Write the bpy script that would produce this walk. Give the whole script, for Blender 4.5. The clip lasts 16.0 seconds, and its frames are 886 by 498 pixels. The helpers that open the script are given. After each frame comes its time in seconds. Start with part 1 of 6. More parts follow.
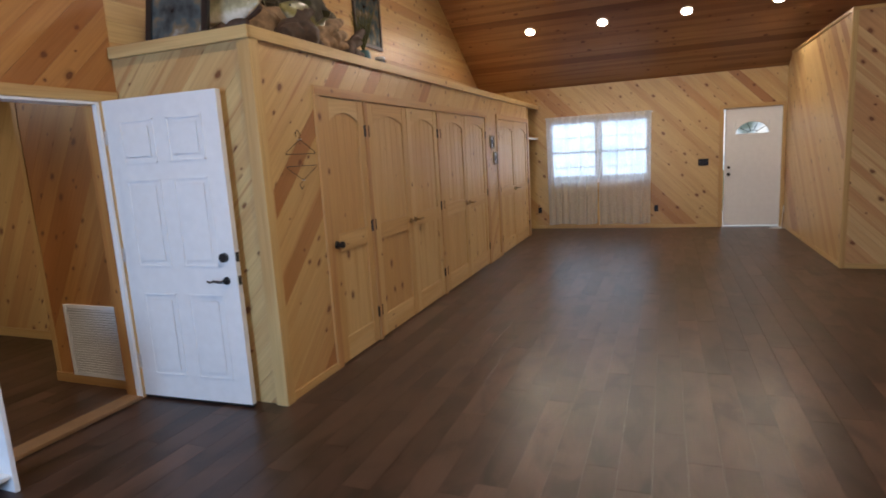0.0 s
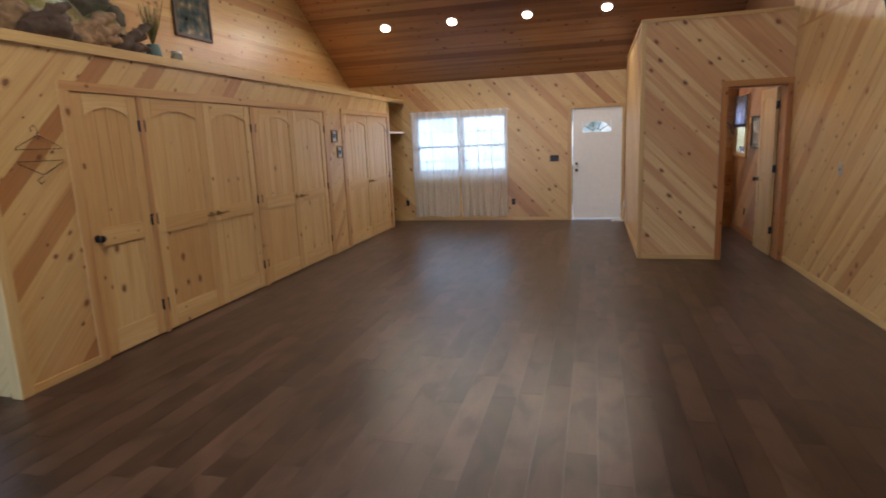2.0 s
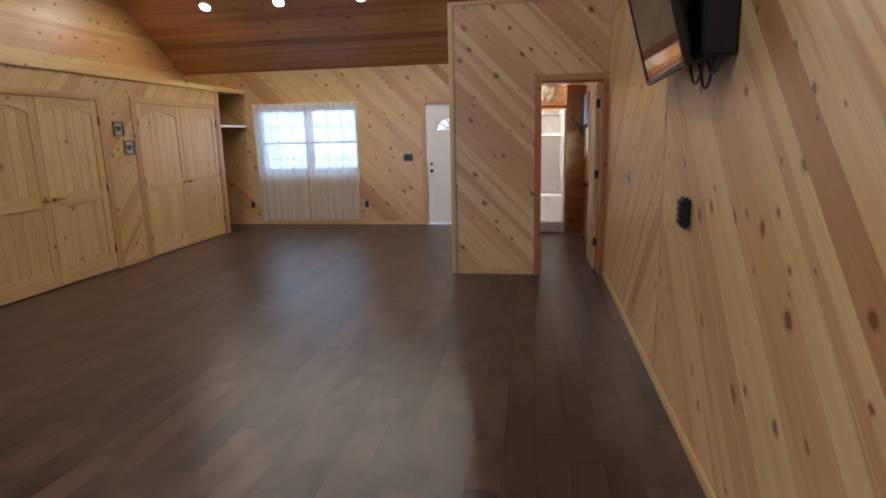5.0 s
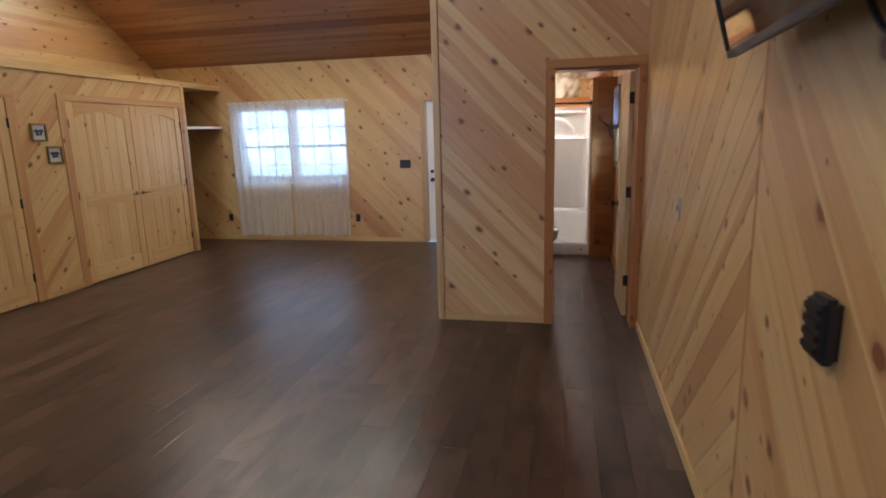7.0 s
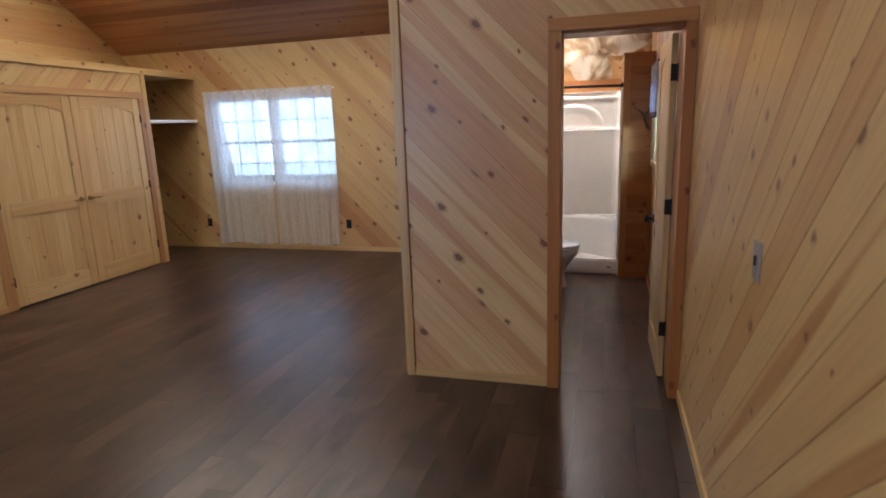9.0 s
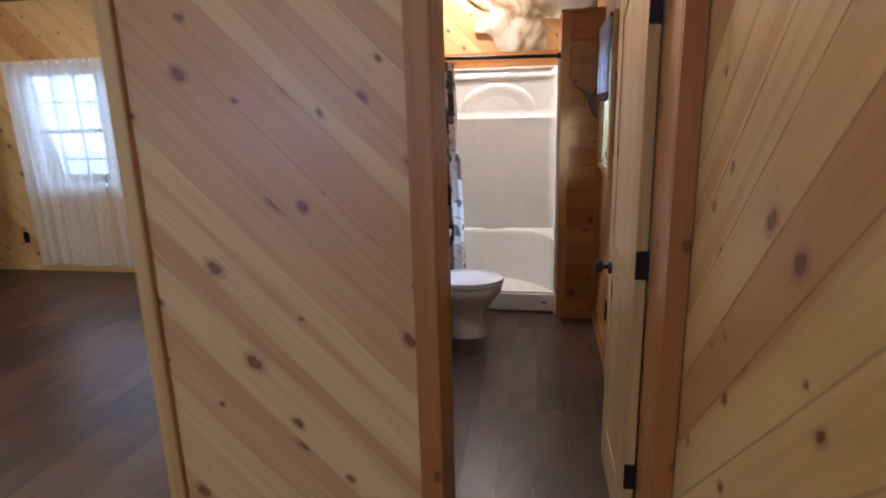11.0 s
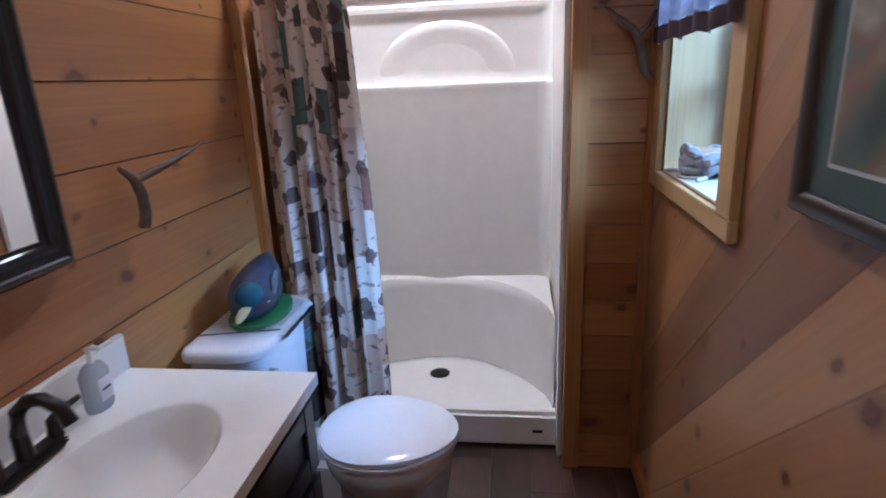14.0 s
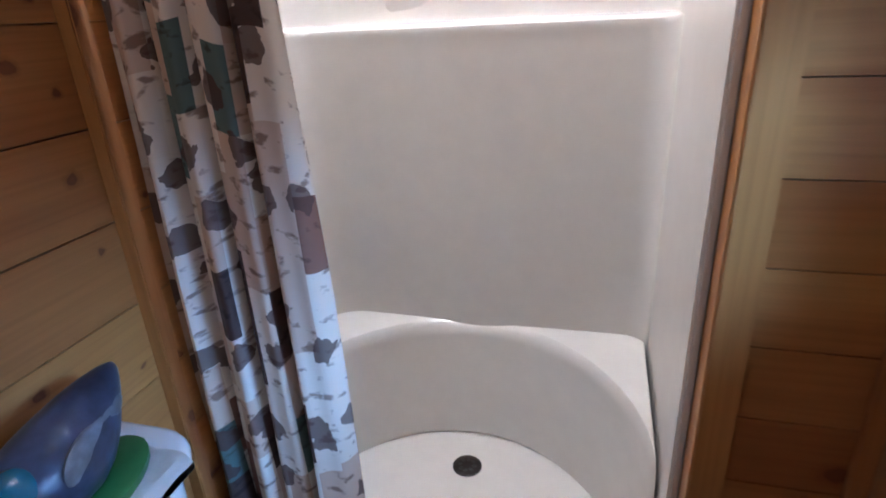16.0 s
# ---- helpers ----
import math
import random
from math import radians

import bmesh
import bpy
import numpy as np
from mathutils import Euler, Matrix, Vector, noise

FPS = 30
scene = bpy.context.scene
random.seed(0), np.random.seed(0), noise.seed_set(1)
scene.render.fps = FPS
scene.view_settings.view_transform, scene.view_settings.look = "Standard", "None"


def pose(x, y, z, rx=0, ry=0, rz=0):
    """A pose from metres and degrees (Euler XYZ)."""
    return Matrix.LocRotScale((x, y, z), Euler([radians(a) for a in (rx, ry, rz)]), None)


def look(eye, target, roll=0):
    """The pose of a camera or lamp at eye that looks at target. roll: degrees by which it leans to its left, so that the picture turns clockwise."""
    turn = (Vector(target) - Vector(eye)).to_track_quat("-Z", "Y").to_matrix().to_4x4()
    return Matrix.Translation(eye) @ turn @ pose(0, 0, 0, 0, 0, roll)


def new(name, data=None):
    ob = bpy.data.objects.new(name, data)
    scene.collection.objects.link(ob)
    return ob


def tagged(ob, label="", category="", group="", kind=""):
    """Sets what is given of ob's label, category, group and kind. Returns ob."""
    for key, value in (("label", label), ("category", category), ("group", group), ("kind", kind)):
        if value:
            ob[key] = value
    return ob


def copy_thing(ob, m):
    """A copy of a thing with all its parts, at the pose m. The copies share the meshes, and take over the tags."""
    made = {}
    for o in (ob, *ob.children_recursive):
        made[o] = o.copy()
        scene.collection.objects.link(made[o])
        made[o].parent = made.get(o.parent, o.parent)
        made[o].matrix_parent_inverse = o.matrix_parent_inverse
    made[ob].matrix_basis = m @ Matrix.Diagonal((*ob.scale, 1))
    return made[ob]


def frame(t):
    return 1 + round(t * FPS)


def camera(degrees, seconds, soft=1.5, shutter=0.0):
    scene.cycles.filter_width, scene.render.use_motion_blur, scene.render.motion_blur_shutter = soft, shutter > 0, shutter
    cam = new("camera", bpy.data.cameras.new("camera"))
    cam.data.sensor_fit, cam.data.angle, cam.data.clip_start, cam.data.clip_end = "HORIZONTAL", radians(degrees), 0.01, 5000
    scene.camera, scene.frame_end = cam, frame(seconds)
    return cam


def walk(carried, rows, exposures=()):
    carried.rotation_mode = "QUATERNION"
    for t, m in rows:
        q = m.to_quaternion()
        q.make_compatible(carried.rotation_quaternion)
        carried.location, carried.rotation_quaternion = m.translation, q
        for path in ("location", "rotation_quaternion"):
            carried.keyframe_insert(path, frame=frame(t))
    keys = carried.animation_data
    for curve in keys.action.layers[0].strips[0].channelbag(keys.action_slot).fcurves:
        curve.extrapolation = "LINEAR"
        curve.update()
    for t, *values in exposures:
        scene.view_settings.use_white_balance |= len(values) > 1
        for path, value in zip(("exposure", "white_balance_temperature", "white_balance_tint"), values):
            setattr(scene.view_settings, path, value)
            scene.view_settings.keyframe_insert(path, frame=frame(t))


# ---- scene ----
cam = camera(75.9, 16.0, soft=1.8, shutter=0.4)
PATH = [
    (0, (3.21, 0.912, 1.564), (2.482, 2.746, 1.237), -3.4),
    (0.5, (3.587, 0.96, 1.566), (2.856, 2.792, 1.232), -3.5),
    (1, (3.948, 1.007, 1.568), (3.243, 2.846, 1.221), -3.3),
    (1.5, (4.281, 1.025, 1.557), (3.662, 2.892, 1.199), -2.9),
    (2, (4.55, 1.107, 1.566), (4.039, 3.005, 1.193), -2.4),
    (2.5, (4.905, 1.229, 1.536), (4.453, 3.14, 1.157), -2.1),
    (3, (5.216, 1.36, 1.524), (4.815, 3.282, 1.142), -2.0),
    (3.5, (5.453, 1.513, 1.501), (5.109, 3.446, 1.119), -1.7),
    (4, (5.673, 1.745, 1.51), (5.358, 3.681, 1.122), -1.4),
    (6.5, (6.153, 3.547, 1.569), (5.808, 5.476, 1.17), -1.2),
    (7, (6.146, 3.928, 1.578), (5.728, 5.844, 1.182), -1.5),
    (7.5, (6.21, 4.24, 1.566), (5.724, 6.14, 1.172), -1.9),
    (8, (6.276, 4.558, 1.576), (5.726, 6.439, 1.179), -2.0),
    (10.5, (6.319, 6.583, 1.577), (5.88, 8.478, 1.11), -1.4),
    (11, (6.355, 7.022, 1.557), (6.002, 8.932, 1.083), -1.6),
    (11.5, (6.357, 7.404, 1.562), (6.038, 9.32, 1.084), -2.1),
    (12, (6.326, 7.814, 1.582), (6.034, 9.731, 1.094), -2.0),
    (12.5, (6.37, 8.187, 1.517), (6.088, 10.111, 1.047), -2.2),
    (13, (6.362, 8.529, 1.53), (6.097, 10.453, 1.05), -2.2),
    (13.5, (6.321, 8.874, 1.519), (6.053, 10.795, 1.034), -2.5),
    (14, (6.261, 9.213, 1.509), (6.009, 11.112, 0.935), -2.4),
    (14.5, (6.258, 9.535, 1.532), (5.988, 11.408, 0.885), -2.3),
    (15, (6.253, 9.802, 1.516), (5.923, 11.651, 0.83), -2.1),
    (15.5, (6.258, 10.094, 1.532), (5.905, 11.909, 0.77), -2.5),
    (16, (6.252, 10.308, 1.527), (5.744, 12.079, 0.75), -2.9),
]
walk(cam, [(t, look(eye, target, roll)) for t, eye, target, roll in PATH],
     [(0, -0.1, 6550, 12), (2, 0.02, 6200, 11), (8, -0.02, 5950, 11), (10.5, 0.02, 5900, 12), (12, 0.2, 5750, 12), (13.2, 0.0, 5200, 12), (14.2, -0.14, 4950, 12), (16, -0.22, 5300, 12)])

# ---- world and lights ----
world = bpy.data.worlds.new("world")
scene.world = world
world.use_nodes = True
wn = world.node_tree.nodes
sky = wn.new("ShaderNodeTexSky")
sky.sky_type, sky.sun_disc = "NISHITA", False
sky.sun_elevation, sky.sun_rotation = radians(40), radians(270)
world.node_tree.links.new(sky.outputs[0], wn["Background"].inputs[0])
wn["Background"].inputs[1].default_value = 0.13

sun = new("sun", bpy.data.lights.new("sun", "SUN"))
sun.data.energy, sun.data.angle, sun.data.color = 2.5, radians(0.5), (1, 0.95, 0.88)
sun.matrix_world = look((0, 0, 20), (8, 0.6, 20 - 6.7))

WARM = (1.0, 0.87, 0.70)
DAY = (0.62, 0.80, 1.0)


def area(name, place, target, w, h, power, colour, shape="RECTANGLE", spread=180):
    li = bpy.data.lights.new(name, "AREA")
    li.shape, li.size, li.size_y, li.energy, li.color, li.spread = shape, w, h, power, colour, radians(spread)
    ob = new(name, li)
    ob.matrix_world = look(place, target)
    return ob


CEIL_Y, CEIL_Z, PITCH, RIDGE_Y = 12.08, 2.70, 0.635, 5.5


def ceil_z(y):
    return CEIL_Z + PITCH * (CEIL_Y - y if y > RIDGE_Y else y - (2 * RIDGE_Y - CEIL_Y))


# front row of downlights, then an invented row at y = 8.0 for fill
LAMPS = [(x, 10.78) for x in (1.09, 2.26, 3.50, 4.73)] + [(x, 8.0) for x in (1.09, 2.26, 3.50, 4.73)]
for lx, ly in LAMPS:
    top = ceil_z(ly) - 0.09
    area("downlight_or_fill_beam", (lx, ly - 0.04, top), (lx, ly - 0.04 - PITCH * top * (0.45 if ly > 9 else 1.0), 0), 0.13, 0.13, 15 if ly > 9 else 14, WARM, "DISK")
# two unseen fill lamps without fittings, added to brighten the partition
for lx in (2.6, 3.9):
    area("downlight_or_fill_beam", (lx, 2.2, ceil_z(2.2) - 0.09), (lx, 3.4, 0), 0.13, 0.13, 52 if lx < 3 else 72, WARM, "DISK")
area("back_window_daylight", (1.4, -0.98, 1.5), (1.2, 3.0, 1.0), 1.7, 1.2, 150, (0.42, 0.64, 1.0))
area("front_window_daylight", (2.02, 12.42, 1.62), (2.02, 5, 0.2), 1.9, 1.3, 27, (0.45, 0.68, 1.0))
area("bath_window_daylight", (8.0, 10.60, 2.25), (5.5, 10.95, 0.5), 0.9, 0.8, 135, (0.36, 0.62, 1.0))
for bx, by, power in ((5.75, 11.70, 31), (5.8, 9.5, 7.5)):
    area("bath_lamp_beam", (bx, by, 2.74), (bx, by, 0), 0.26, 0.26, power, (1.0, 0.90, 0.80), "DISK")
area("side_room_beam", (-2.4, 2.6, 2.5), (-2.4, 2.6, 0), 0.3, 0.3, 30, WARM, "DISK")

# ---- materials ----


def mat(name):
    m = bpy.data.materials.new(name)
    m.use_nodes = True
    n = m.node_tree.nodes
    return m, n, m.node_tree.links, n["Principled BSDF"]


def ramp(n, stops, mode="LINEAR"):
    r = n.new("ShaderNodeValToRGB")
    r.color_ramp.interpolation = mode
    el = r.color_ramp.elements
    while len(el) < len(stops):
        el.new(0.5)
    for e, (p, c) in zip(el, stops):
        e.position, e.color = p, (*c, 1) if len(c) == 3 else c
    return r


def mixc(n, L, kind, fac, a, b):
    m = n.new("ShaderNodeMix")
    m.data_type, m.blend_type = "RGBA", kind
    for key, v in ((0, fac), (6, a), (7, b)):
        if hasattr(v, "is_linked"):
            L.new(v, m.inputs[key])
        else:
            m.inputs[key].default_value = v if key == 0 else (*v, 1)
    return m.outputs[2]


def mathn(n, L, op, a, b=0.0, c=0.0):
    m = n.new("ShaderNodeMath")
    m.operation = op
    for k, v in enumerate((a, b, c)):
        if hasattr(v, "is_linked"):
            L.new(v, m.inputs[k])
        else:
            m.inputs[k].default_value = v
    return m.outputs[0]


def pine(name, light, mid, dark, rough=0.38, knots=0.42, island=False, grain=1.0, heart=None, width=0.135):
    """Varnished knotty pine. UVs run in metres along and across the board."""
    m, n, L, p = mat(name)
    uv = n.new("ShaderNodeUVMap")
    rnd = n.new("ShaderNodeNewGeometry").outputs["Random Per Island"] if island else n.new("ShaderNodeObjectInfo").outputs["Random"]
    off = n.new("ShaderNodeCombineXYZ")
    L.new(mathn(n, L, "MULTIPLY", rnd, 61.0), off.inputs[0])
    L.new(mathn(n, L, "MULTIPLY", rnd, 23.0), off.inputs[1])
    add = n.new("ShaderNodeVectorMath")
    add.operation = "ADD"
    L.new(uv.outputs[0], add.inputs[0])
    L.new(off.outputs[0], add.inputs[1])

    def noise_at(sx, sy, detail, dist=0.0):
        mp = n.new("ShaderNodeMapping")
        mp.inputs["Scale"].default_value = (sx, sy, 1)
        L.new(add.outputs[0], mp.inputs[0])
        t = n.new("ShaderNodeTexNoise")
        t.noise_dimensions = "2D"
        t.inputs["Scale"].default_value, t.inputs["Detail"].default_value, t.inputs["Distortion"].default_value = 1.0, detail, dist
        L.new(mp.outputs[0], t.inputs["Vector"])
        return t.outputs[0]
    board = ramp(n, [(0.0, light), (0.45, light), (0.62, mid), (0.8, light), (0.9, dark), (1.0, mid)])
    L.new(rnd, board.inputs[0])
    band = ramp(n, [(0.46, (0, 0, 0)), (0.60, (1, 1, 1))])
    L.new(noise_at(0.3, 6.5, 1, 0.4), band.inputs[0])
    col = mixc(n, L, "MIX", mathn(n, L, "MULTIPLY", band.outputs[0], 0.75 if heart is None else 0.3), board.outputs[0], tuple(0.6 * x + 0.4 * y for x, y in zip(mid, dark)))
    if heart is not None:
        # reddish heartwood along each board with pale sapwood at its edges
        pickn = n.new("ShaderNodeTexWhiteNoise")
        pickn.noise_dimensions = "1D"
        L.new(mathn(n, L, "MULTIPLY", rnd, 913.0), pickn.inputs["W"])
        three = n.new("ShaderNodeSeparateColor")
        L.new(pickn.outputs["Color"], three.inputs[0])
        sepuv = n.new("ShaderNodeSeparateXYZ")
        L.new(uv.outputs[0], sepuv.inputs[0])
        across = mathn(n, L, "FRACT", mathn(n, L, "DIVIDE", sepuv.outputs[1], width))
        mid_at = mathn(n, L, "MULTIPLY_ADD", three.outputs[0], 1.1, -0.05)
        away = mathn(n, L, "ABSOLUTE", mathn(n, L, "SUBTRACT", across, mid_at))
        half = mathn(n, L, "MULTIPLY_ADD", three.outputs[1], 0.75, heart - 0.75)
        wavy = mathn(n, L, "MULTIPLY_ADD", noise_at(0.55, 2.0, 2, 0.3), 0.8, -0.4)
        core = n.new("ShaderNodeMapRange")
        core.interpolation_type = "SMOOTHSTEP"
        core.inputs[1].default_value, core.inputs[2].default_value = -0.02, 0.09
        L.new(mathn(n, L, "ADD", mathn(n, L, "SUBTRACT", half, away), wavy), core.inputs[0])
        tone = mixc(n, L, "MIX", three.outputs[2], tuple(0.75 * x + 0.25 * y for x, y in zip(mid, dark)), tuple(0.25 * x + 0.75 * y for x, y in zip(mid, dark)))
        col = mixc(n, L, "MIX", mathn(n, L, "MULTIPLY", core.outputs[0], 0.85), col, tone)
    fine = ramp(n, [(0.3, (0.72, 0.66, 0.58)), (0.62, (1.08, 1.08, 1.08))])
    g = noise_at(2.2, 75, 4, 0.4)
    L.new(g, fine.inputs[0])
    col = mixc(n, L, "MULTIPLY", 0.42 * grain, col, fine.outputs[0])
    vo = n.new("ShaderNodeTexVoronoi")
    vo.voronoi_dimensions = "2D"
    vo.inputs["Scale"].default_value = 4.6
    wob = n.new("ShaderNodeMapping")
    wob.inputs["Scale"].default_value = (0.8, 1.15, 1)
    kn = n.new("ShaderNodeTexNoise")
    kn.noise_dimensions = "2D"
    kn.inputs["Scale"].default_value = 34
    L.new(add.outputs[0], kn.inputs["Vector"])
    ks = n.new("ShaderNodeVectorMath")
    ks.operation = "MULTIPLY_ADD"
    ks.inputs[1].default_value = (0.016, 0.016, 0)
    L.new(kn.outputs["Color"], ks.inputs[0])
    L.new(add.outputs[0], ks.inputs[2])
    L.new(ks.outputs[0], wob.inputs[0])
    L.new(wob.outputs[0], vo.inputs["Vector"])
    sep = n.new("ShaderNodeSeparateColor")
    L.new(vo.outputs["Color"], sep.inputs[0])
    pick = mathn(n, L, "LESS_THAN", sep.outputs[0], knots)
    size = mathn(n, L, "MULTIPLY_ADD", mathn(n, L, "POWER", sep.outputs[1], 2.0), 0.10, 0.035)
    near = mathn(n, L, "DIVIDE", vo.outputs["Distance"], size)
    kr = ramp(n, [(0.0, (0.9, 0.9, 0.9)), (0.42, (1, 1, 1)), (0.55, (0.45, 0.45, 0.45)), (1.0, (0, 0, 0))])
    L.new(mathn(n, L, "MULTIPLY", near, 0.62), kr.inputs[0])
    col = mixc(n, L, "MIX", mathn(n, L, "MULTIPLY", mathn(n, L, "MULTIPLY", kr.outputs[0], pick), 0.93), col, mixc(n, L, "MIX", mathn(n, L, "MULTIPLY", sep.outputs[2], 0.45), (0.105, 0.024, 0.008), (0.22, 0.07, 0.022)))
    L.new(col, p.inputs["Base Color"])
    p.inputs["Coat Weight"].default_value, p.inputs["Coat Roughness"].default_value = 0.25, 0.28
    rr = n.new("ShaderNodeMapRange")
    rr.inputs[3].default_value, rr.inputs[4].default_value = rough - 0.05, rough + 0.12
    L.new(g, rr.inputs[0])
    L.new(rr.outputs[0], p.inputs["Roughness"])
    bump = n.new("ShaderNodeBump")
    bump.inputs["Strength"].default_value, bump.inputs["Distance"].default_value = 0.15, 0.002
    L.new(g, bump.inputs["Height"])
    L.new(bump.outputs[0], p.inputs["Normal"])
    return m


def plain(name, colour, rough=0.4, metal=0.0, vary=0.12, scale=14.0, bump=0.1, coat=0.0, **more):
    m, n, L, p = mat(name)
    tc = n.new("ShaderNodeTexCoord")
    t = n.new("ShaderNodeTexNoise")
    t.inputs["Scale"].default_value, t.inputs["Detail"].default_value = scale, 5
    L.new(tc.outputs["Object"], t.inputs["Vector"])
    r = ramp(n, [(0.3, tuple(c * (1 - vary) for c in colour)), (0.7, tuple(min(1, c * (1 + vary * 0.5)) for c in colour))])
    L.new(t.outputs[0], r.inputs[0])
    L.new(r.outputs[0], p.inputs["Base Color"])
    p.inputs["Roughness"].default_value, p.inputs["Metallic"].default_value = rough, metal
    p.inputs["Coat Weight"].default_value = coat
    for k, v in more.items():
        p.inputs[k.replace("_", " ")].default_value = v
    if bump:
        b = n.new("ShaderNodeBump")
        b.inputs["Strength"].default_value, b.inputs["Distance"].default_value = bump, 0.002
        L.new(t.outputs[0], b.inputs["Height"])
        L.new(b.outputs[0], p.inputs["Normal"])
    return m


def glow(name, colour, strength):
    m, n, L, p = mat(name)
    p.inputs["Base Color"].default_value = (*colour, 1)
    p.inputs["Emission Color"].default_value = (*colour, 1)
    p.inputs["Emission Strength"].default_value = strength
    return m


def glass(name, rough=0.0):
    m, n, L, p = mat(name)
    p.inputs["Transmission Weight"].default_value, p.inputs["Roughness"].default_value, p.inputs["IOR"].default_value = 1.0, rough, 1.1
    return m


PINE = pine("knotty_pine", (0.58, 0.405, 0.18), (0.49, 0.285, 0.115), (0.36, 0.165, 0.06), knots=0.8, heart=0.16)
PINE_STRIPE = pine("striped_pine", (0.67, 0.485, 0.245), (0.59, 0.36, 0.175), (0.49, 0.255, 0.118), knots=0.8, heart=0.40)
PINE_SIDE = pine("side_wall_pine", (0.58, 0.405, 0.18), (0.49, 0.285, 0.115), (0.37, 0.18, 0.065), knots=0.8, heart=0.32)
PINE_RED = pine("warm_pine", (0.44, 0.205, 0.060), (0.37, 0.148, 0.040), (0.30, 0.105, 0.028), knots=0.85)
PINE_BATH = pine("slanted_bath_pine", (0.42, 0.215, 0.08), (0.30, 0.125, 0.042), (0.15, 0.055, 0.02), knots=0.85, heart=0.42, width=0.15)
PINE_CEIL = pine("ceiling_pine", (0.37, 0.185, 0.08), (0.29, 0.13, 0.052), (0.18, 0.072, 0.028), rough=0.42, island=True, knots=0.4)
PINE_TRIM = pine("pine_trim", (0.58, 0.41, 0.18), (0.51, 0.32, 0.125), (0.43, 0.23, 0.08), knots=0.12)
PINE_CASE = pine("casing_pine", (0.52, 0.32, 0.135), (0.44, 0.23, 0.09), (0.36, 0.165, 0.06), knots=0.3)
PINE_DOOR = pine("door_pine", (0.61, 0.435, 0.205), (0.55, 0.355, 0.15), (0.50, 0.30, 0.12), knots=0.3, rough=0.45)
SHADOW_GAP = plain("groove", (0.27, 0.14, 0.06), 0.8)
WHITE_PAINT = plain("white_door_paint", (0.80, 0.80, 0.80), 0.38, vary=0.04, bump=0.06)
BRONZE = plain("dark_bronze", (0.025, 0.02, 0.018), 0.35, metal=0.6)
BRASS = plain("antique_brass", (0.28, 0.19, 0.08), 0.35, metal=0.9)
BLACK = plain("black_plastic", (0.012, 0.012, 0.013), 0.4, scale=60)
STEEL = plain("brushed_steel", (0.6, 0.6, 0.6), 0.35, metal=0.9)
GLASS = glass("window_glass")
ACRYLIC = plain("white_acrylic", (0.80, 0.77, 0.71), 0.15, vary=0.03, bump=0.0, coat=0.3)
PORCELAIN = plain("porcelain", (0.82, 0.82, 0.83), 0.1, vary=0.02, bump=0.0, coat=0.5)
COUNTER = plain("cultured_marble", (0.80, 0.78, 0.72), 0.22, vary=0.04, scale=5, bump=0.0)
ESPRESSO = plain("espresso_cabinet", (0.013, 0.011, 0.013), 0.35, vary=0.3)
WHITE_VINYL = plain("white_vinyl", (0.8, 0.8, 0.8), 0.4, vary=0.05)


def floor_mat(name, island):
    m, n, L, p = mat(name)
    uv = n.new("ShaderNodeUVMap")
    rnd = n.new("ShaderNodeNewGeometry").outputs["Random Per Island"] if island else n.new("ShaderNodeObjectInfo").outputs["Random"]
    off = n.new("ShaderNodeCombineXYZ")
    L.new(mathn(n, L, "MULTIPLY", rnd, 47.0), off.inputs[0])
    L.new(mathn(n, L, "MULTIPLY", rnd, 31.0), off.inputs[1])
    add = n.new("ShaderNodeVectorMath")
    L.new(uv.outputs[0], add.inputs[0])
    L.new(off.outputs[0], add.inputs[1])

    def noise_at(sx, sy, detail):
        mp = n.new("ShaderNodeMapping")
        mp.inputs["Scale"].default_value = (sx, sy, 1)
        L.new(add.outputs[0], mp.inputs[0])
        t = n.new("ShaderNodeTexNoise")
        t.noise_dimensions = "2D"
        t.inputs["Scale"].default_value, t.inputs["Detail"].default_value = 1, detail
        t.inputs["Distortion"].default_value = 0.5
        L.new(mp.outputs[0], t.inputs["Vector"])
        return t.outputs[0]
    base = ramp(n, [(0.0, (0.030, 0.0145, 0.0105)), (0.5, (0.046, 0.0235, 0.0165)), (1.0, (0.074, 0.040, 0.029))])
    L.new(rnd, base.inputs[0])
    blot = ramp(n, [(0.34, (0.45, 0.41, 0.39)), (0.50, (0.95, 0.94, 0.93)), (0.68, (1.22, 1.2, 1.18))])
    L.new(noise_at(2.4, 5, 3), blot.inputs[0])
    g = noise_at(5, 130, 4)
    fine = ramp(n, [(0.3, (0.75, 0.72, 0.70)), (0.65, (1.1, 1.1, 1.1))])
    L.new(g, fine.inputs[0])
    col = mixc(n, L, "MULTIPLY", 1.0, base.outputs[0], blot.outputs[0])
    col = mixc(n, L, "MULTIPLY", 0.5, col, fine.outputs[0])
    L.new(col, p.inputs["Base Color"])
    mr = n.new("ShaderNodeMapRange")
    mr.inputs[3].default_value, mr.inputs[4].default_value = 0.30, 0.37
    L.new(noise_at(1.5, 5, 3), mr.inputs[0])
    L.new(mr.outputs[0], p.inputs["Roughness"])
    b = n.new("ShaderNodeBump")
    b.inputs["Strength"].default_value, b.inputs["Distance"].default_value = 0.10, 0.0015
    L.new(g, b.inputs["Height"])
    L.new(b.outputs[0], p.inputs["Normal"])
    return m


FLOOR = floor_mat("dark_laminate", False)
FLOOR_FAR = floor_mat("dark_laminate_far", True)

# ---- mesh helpers ----
W = {}


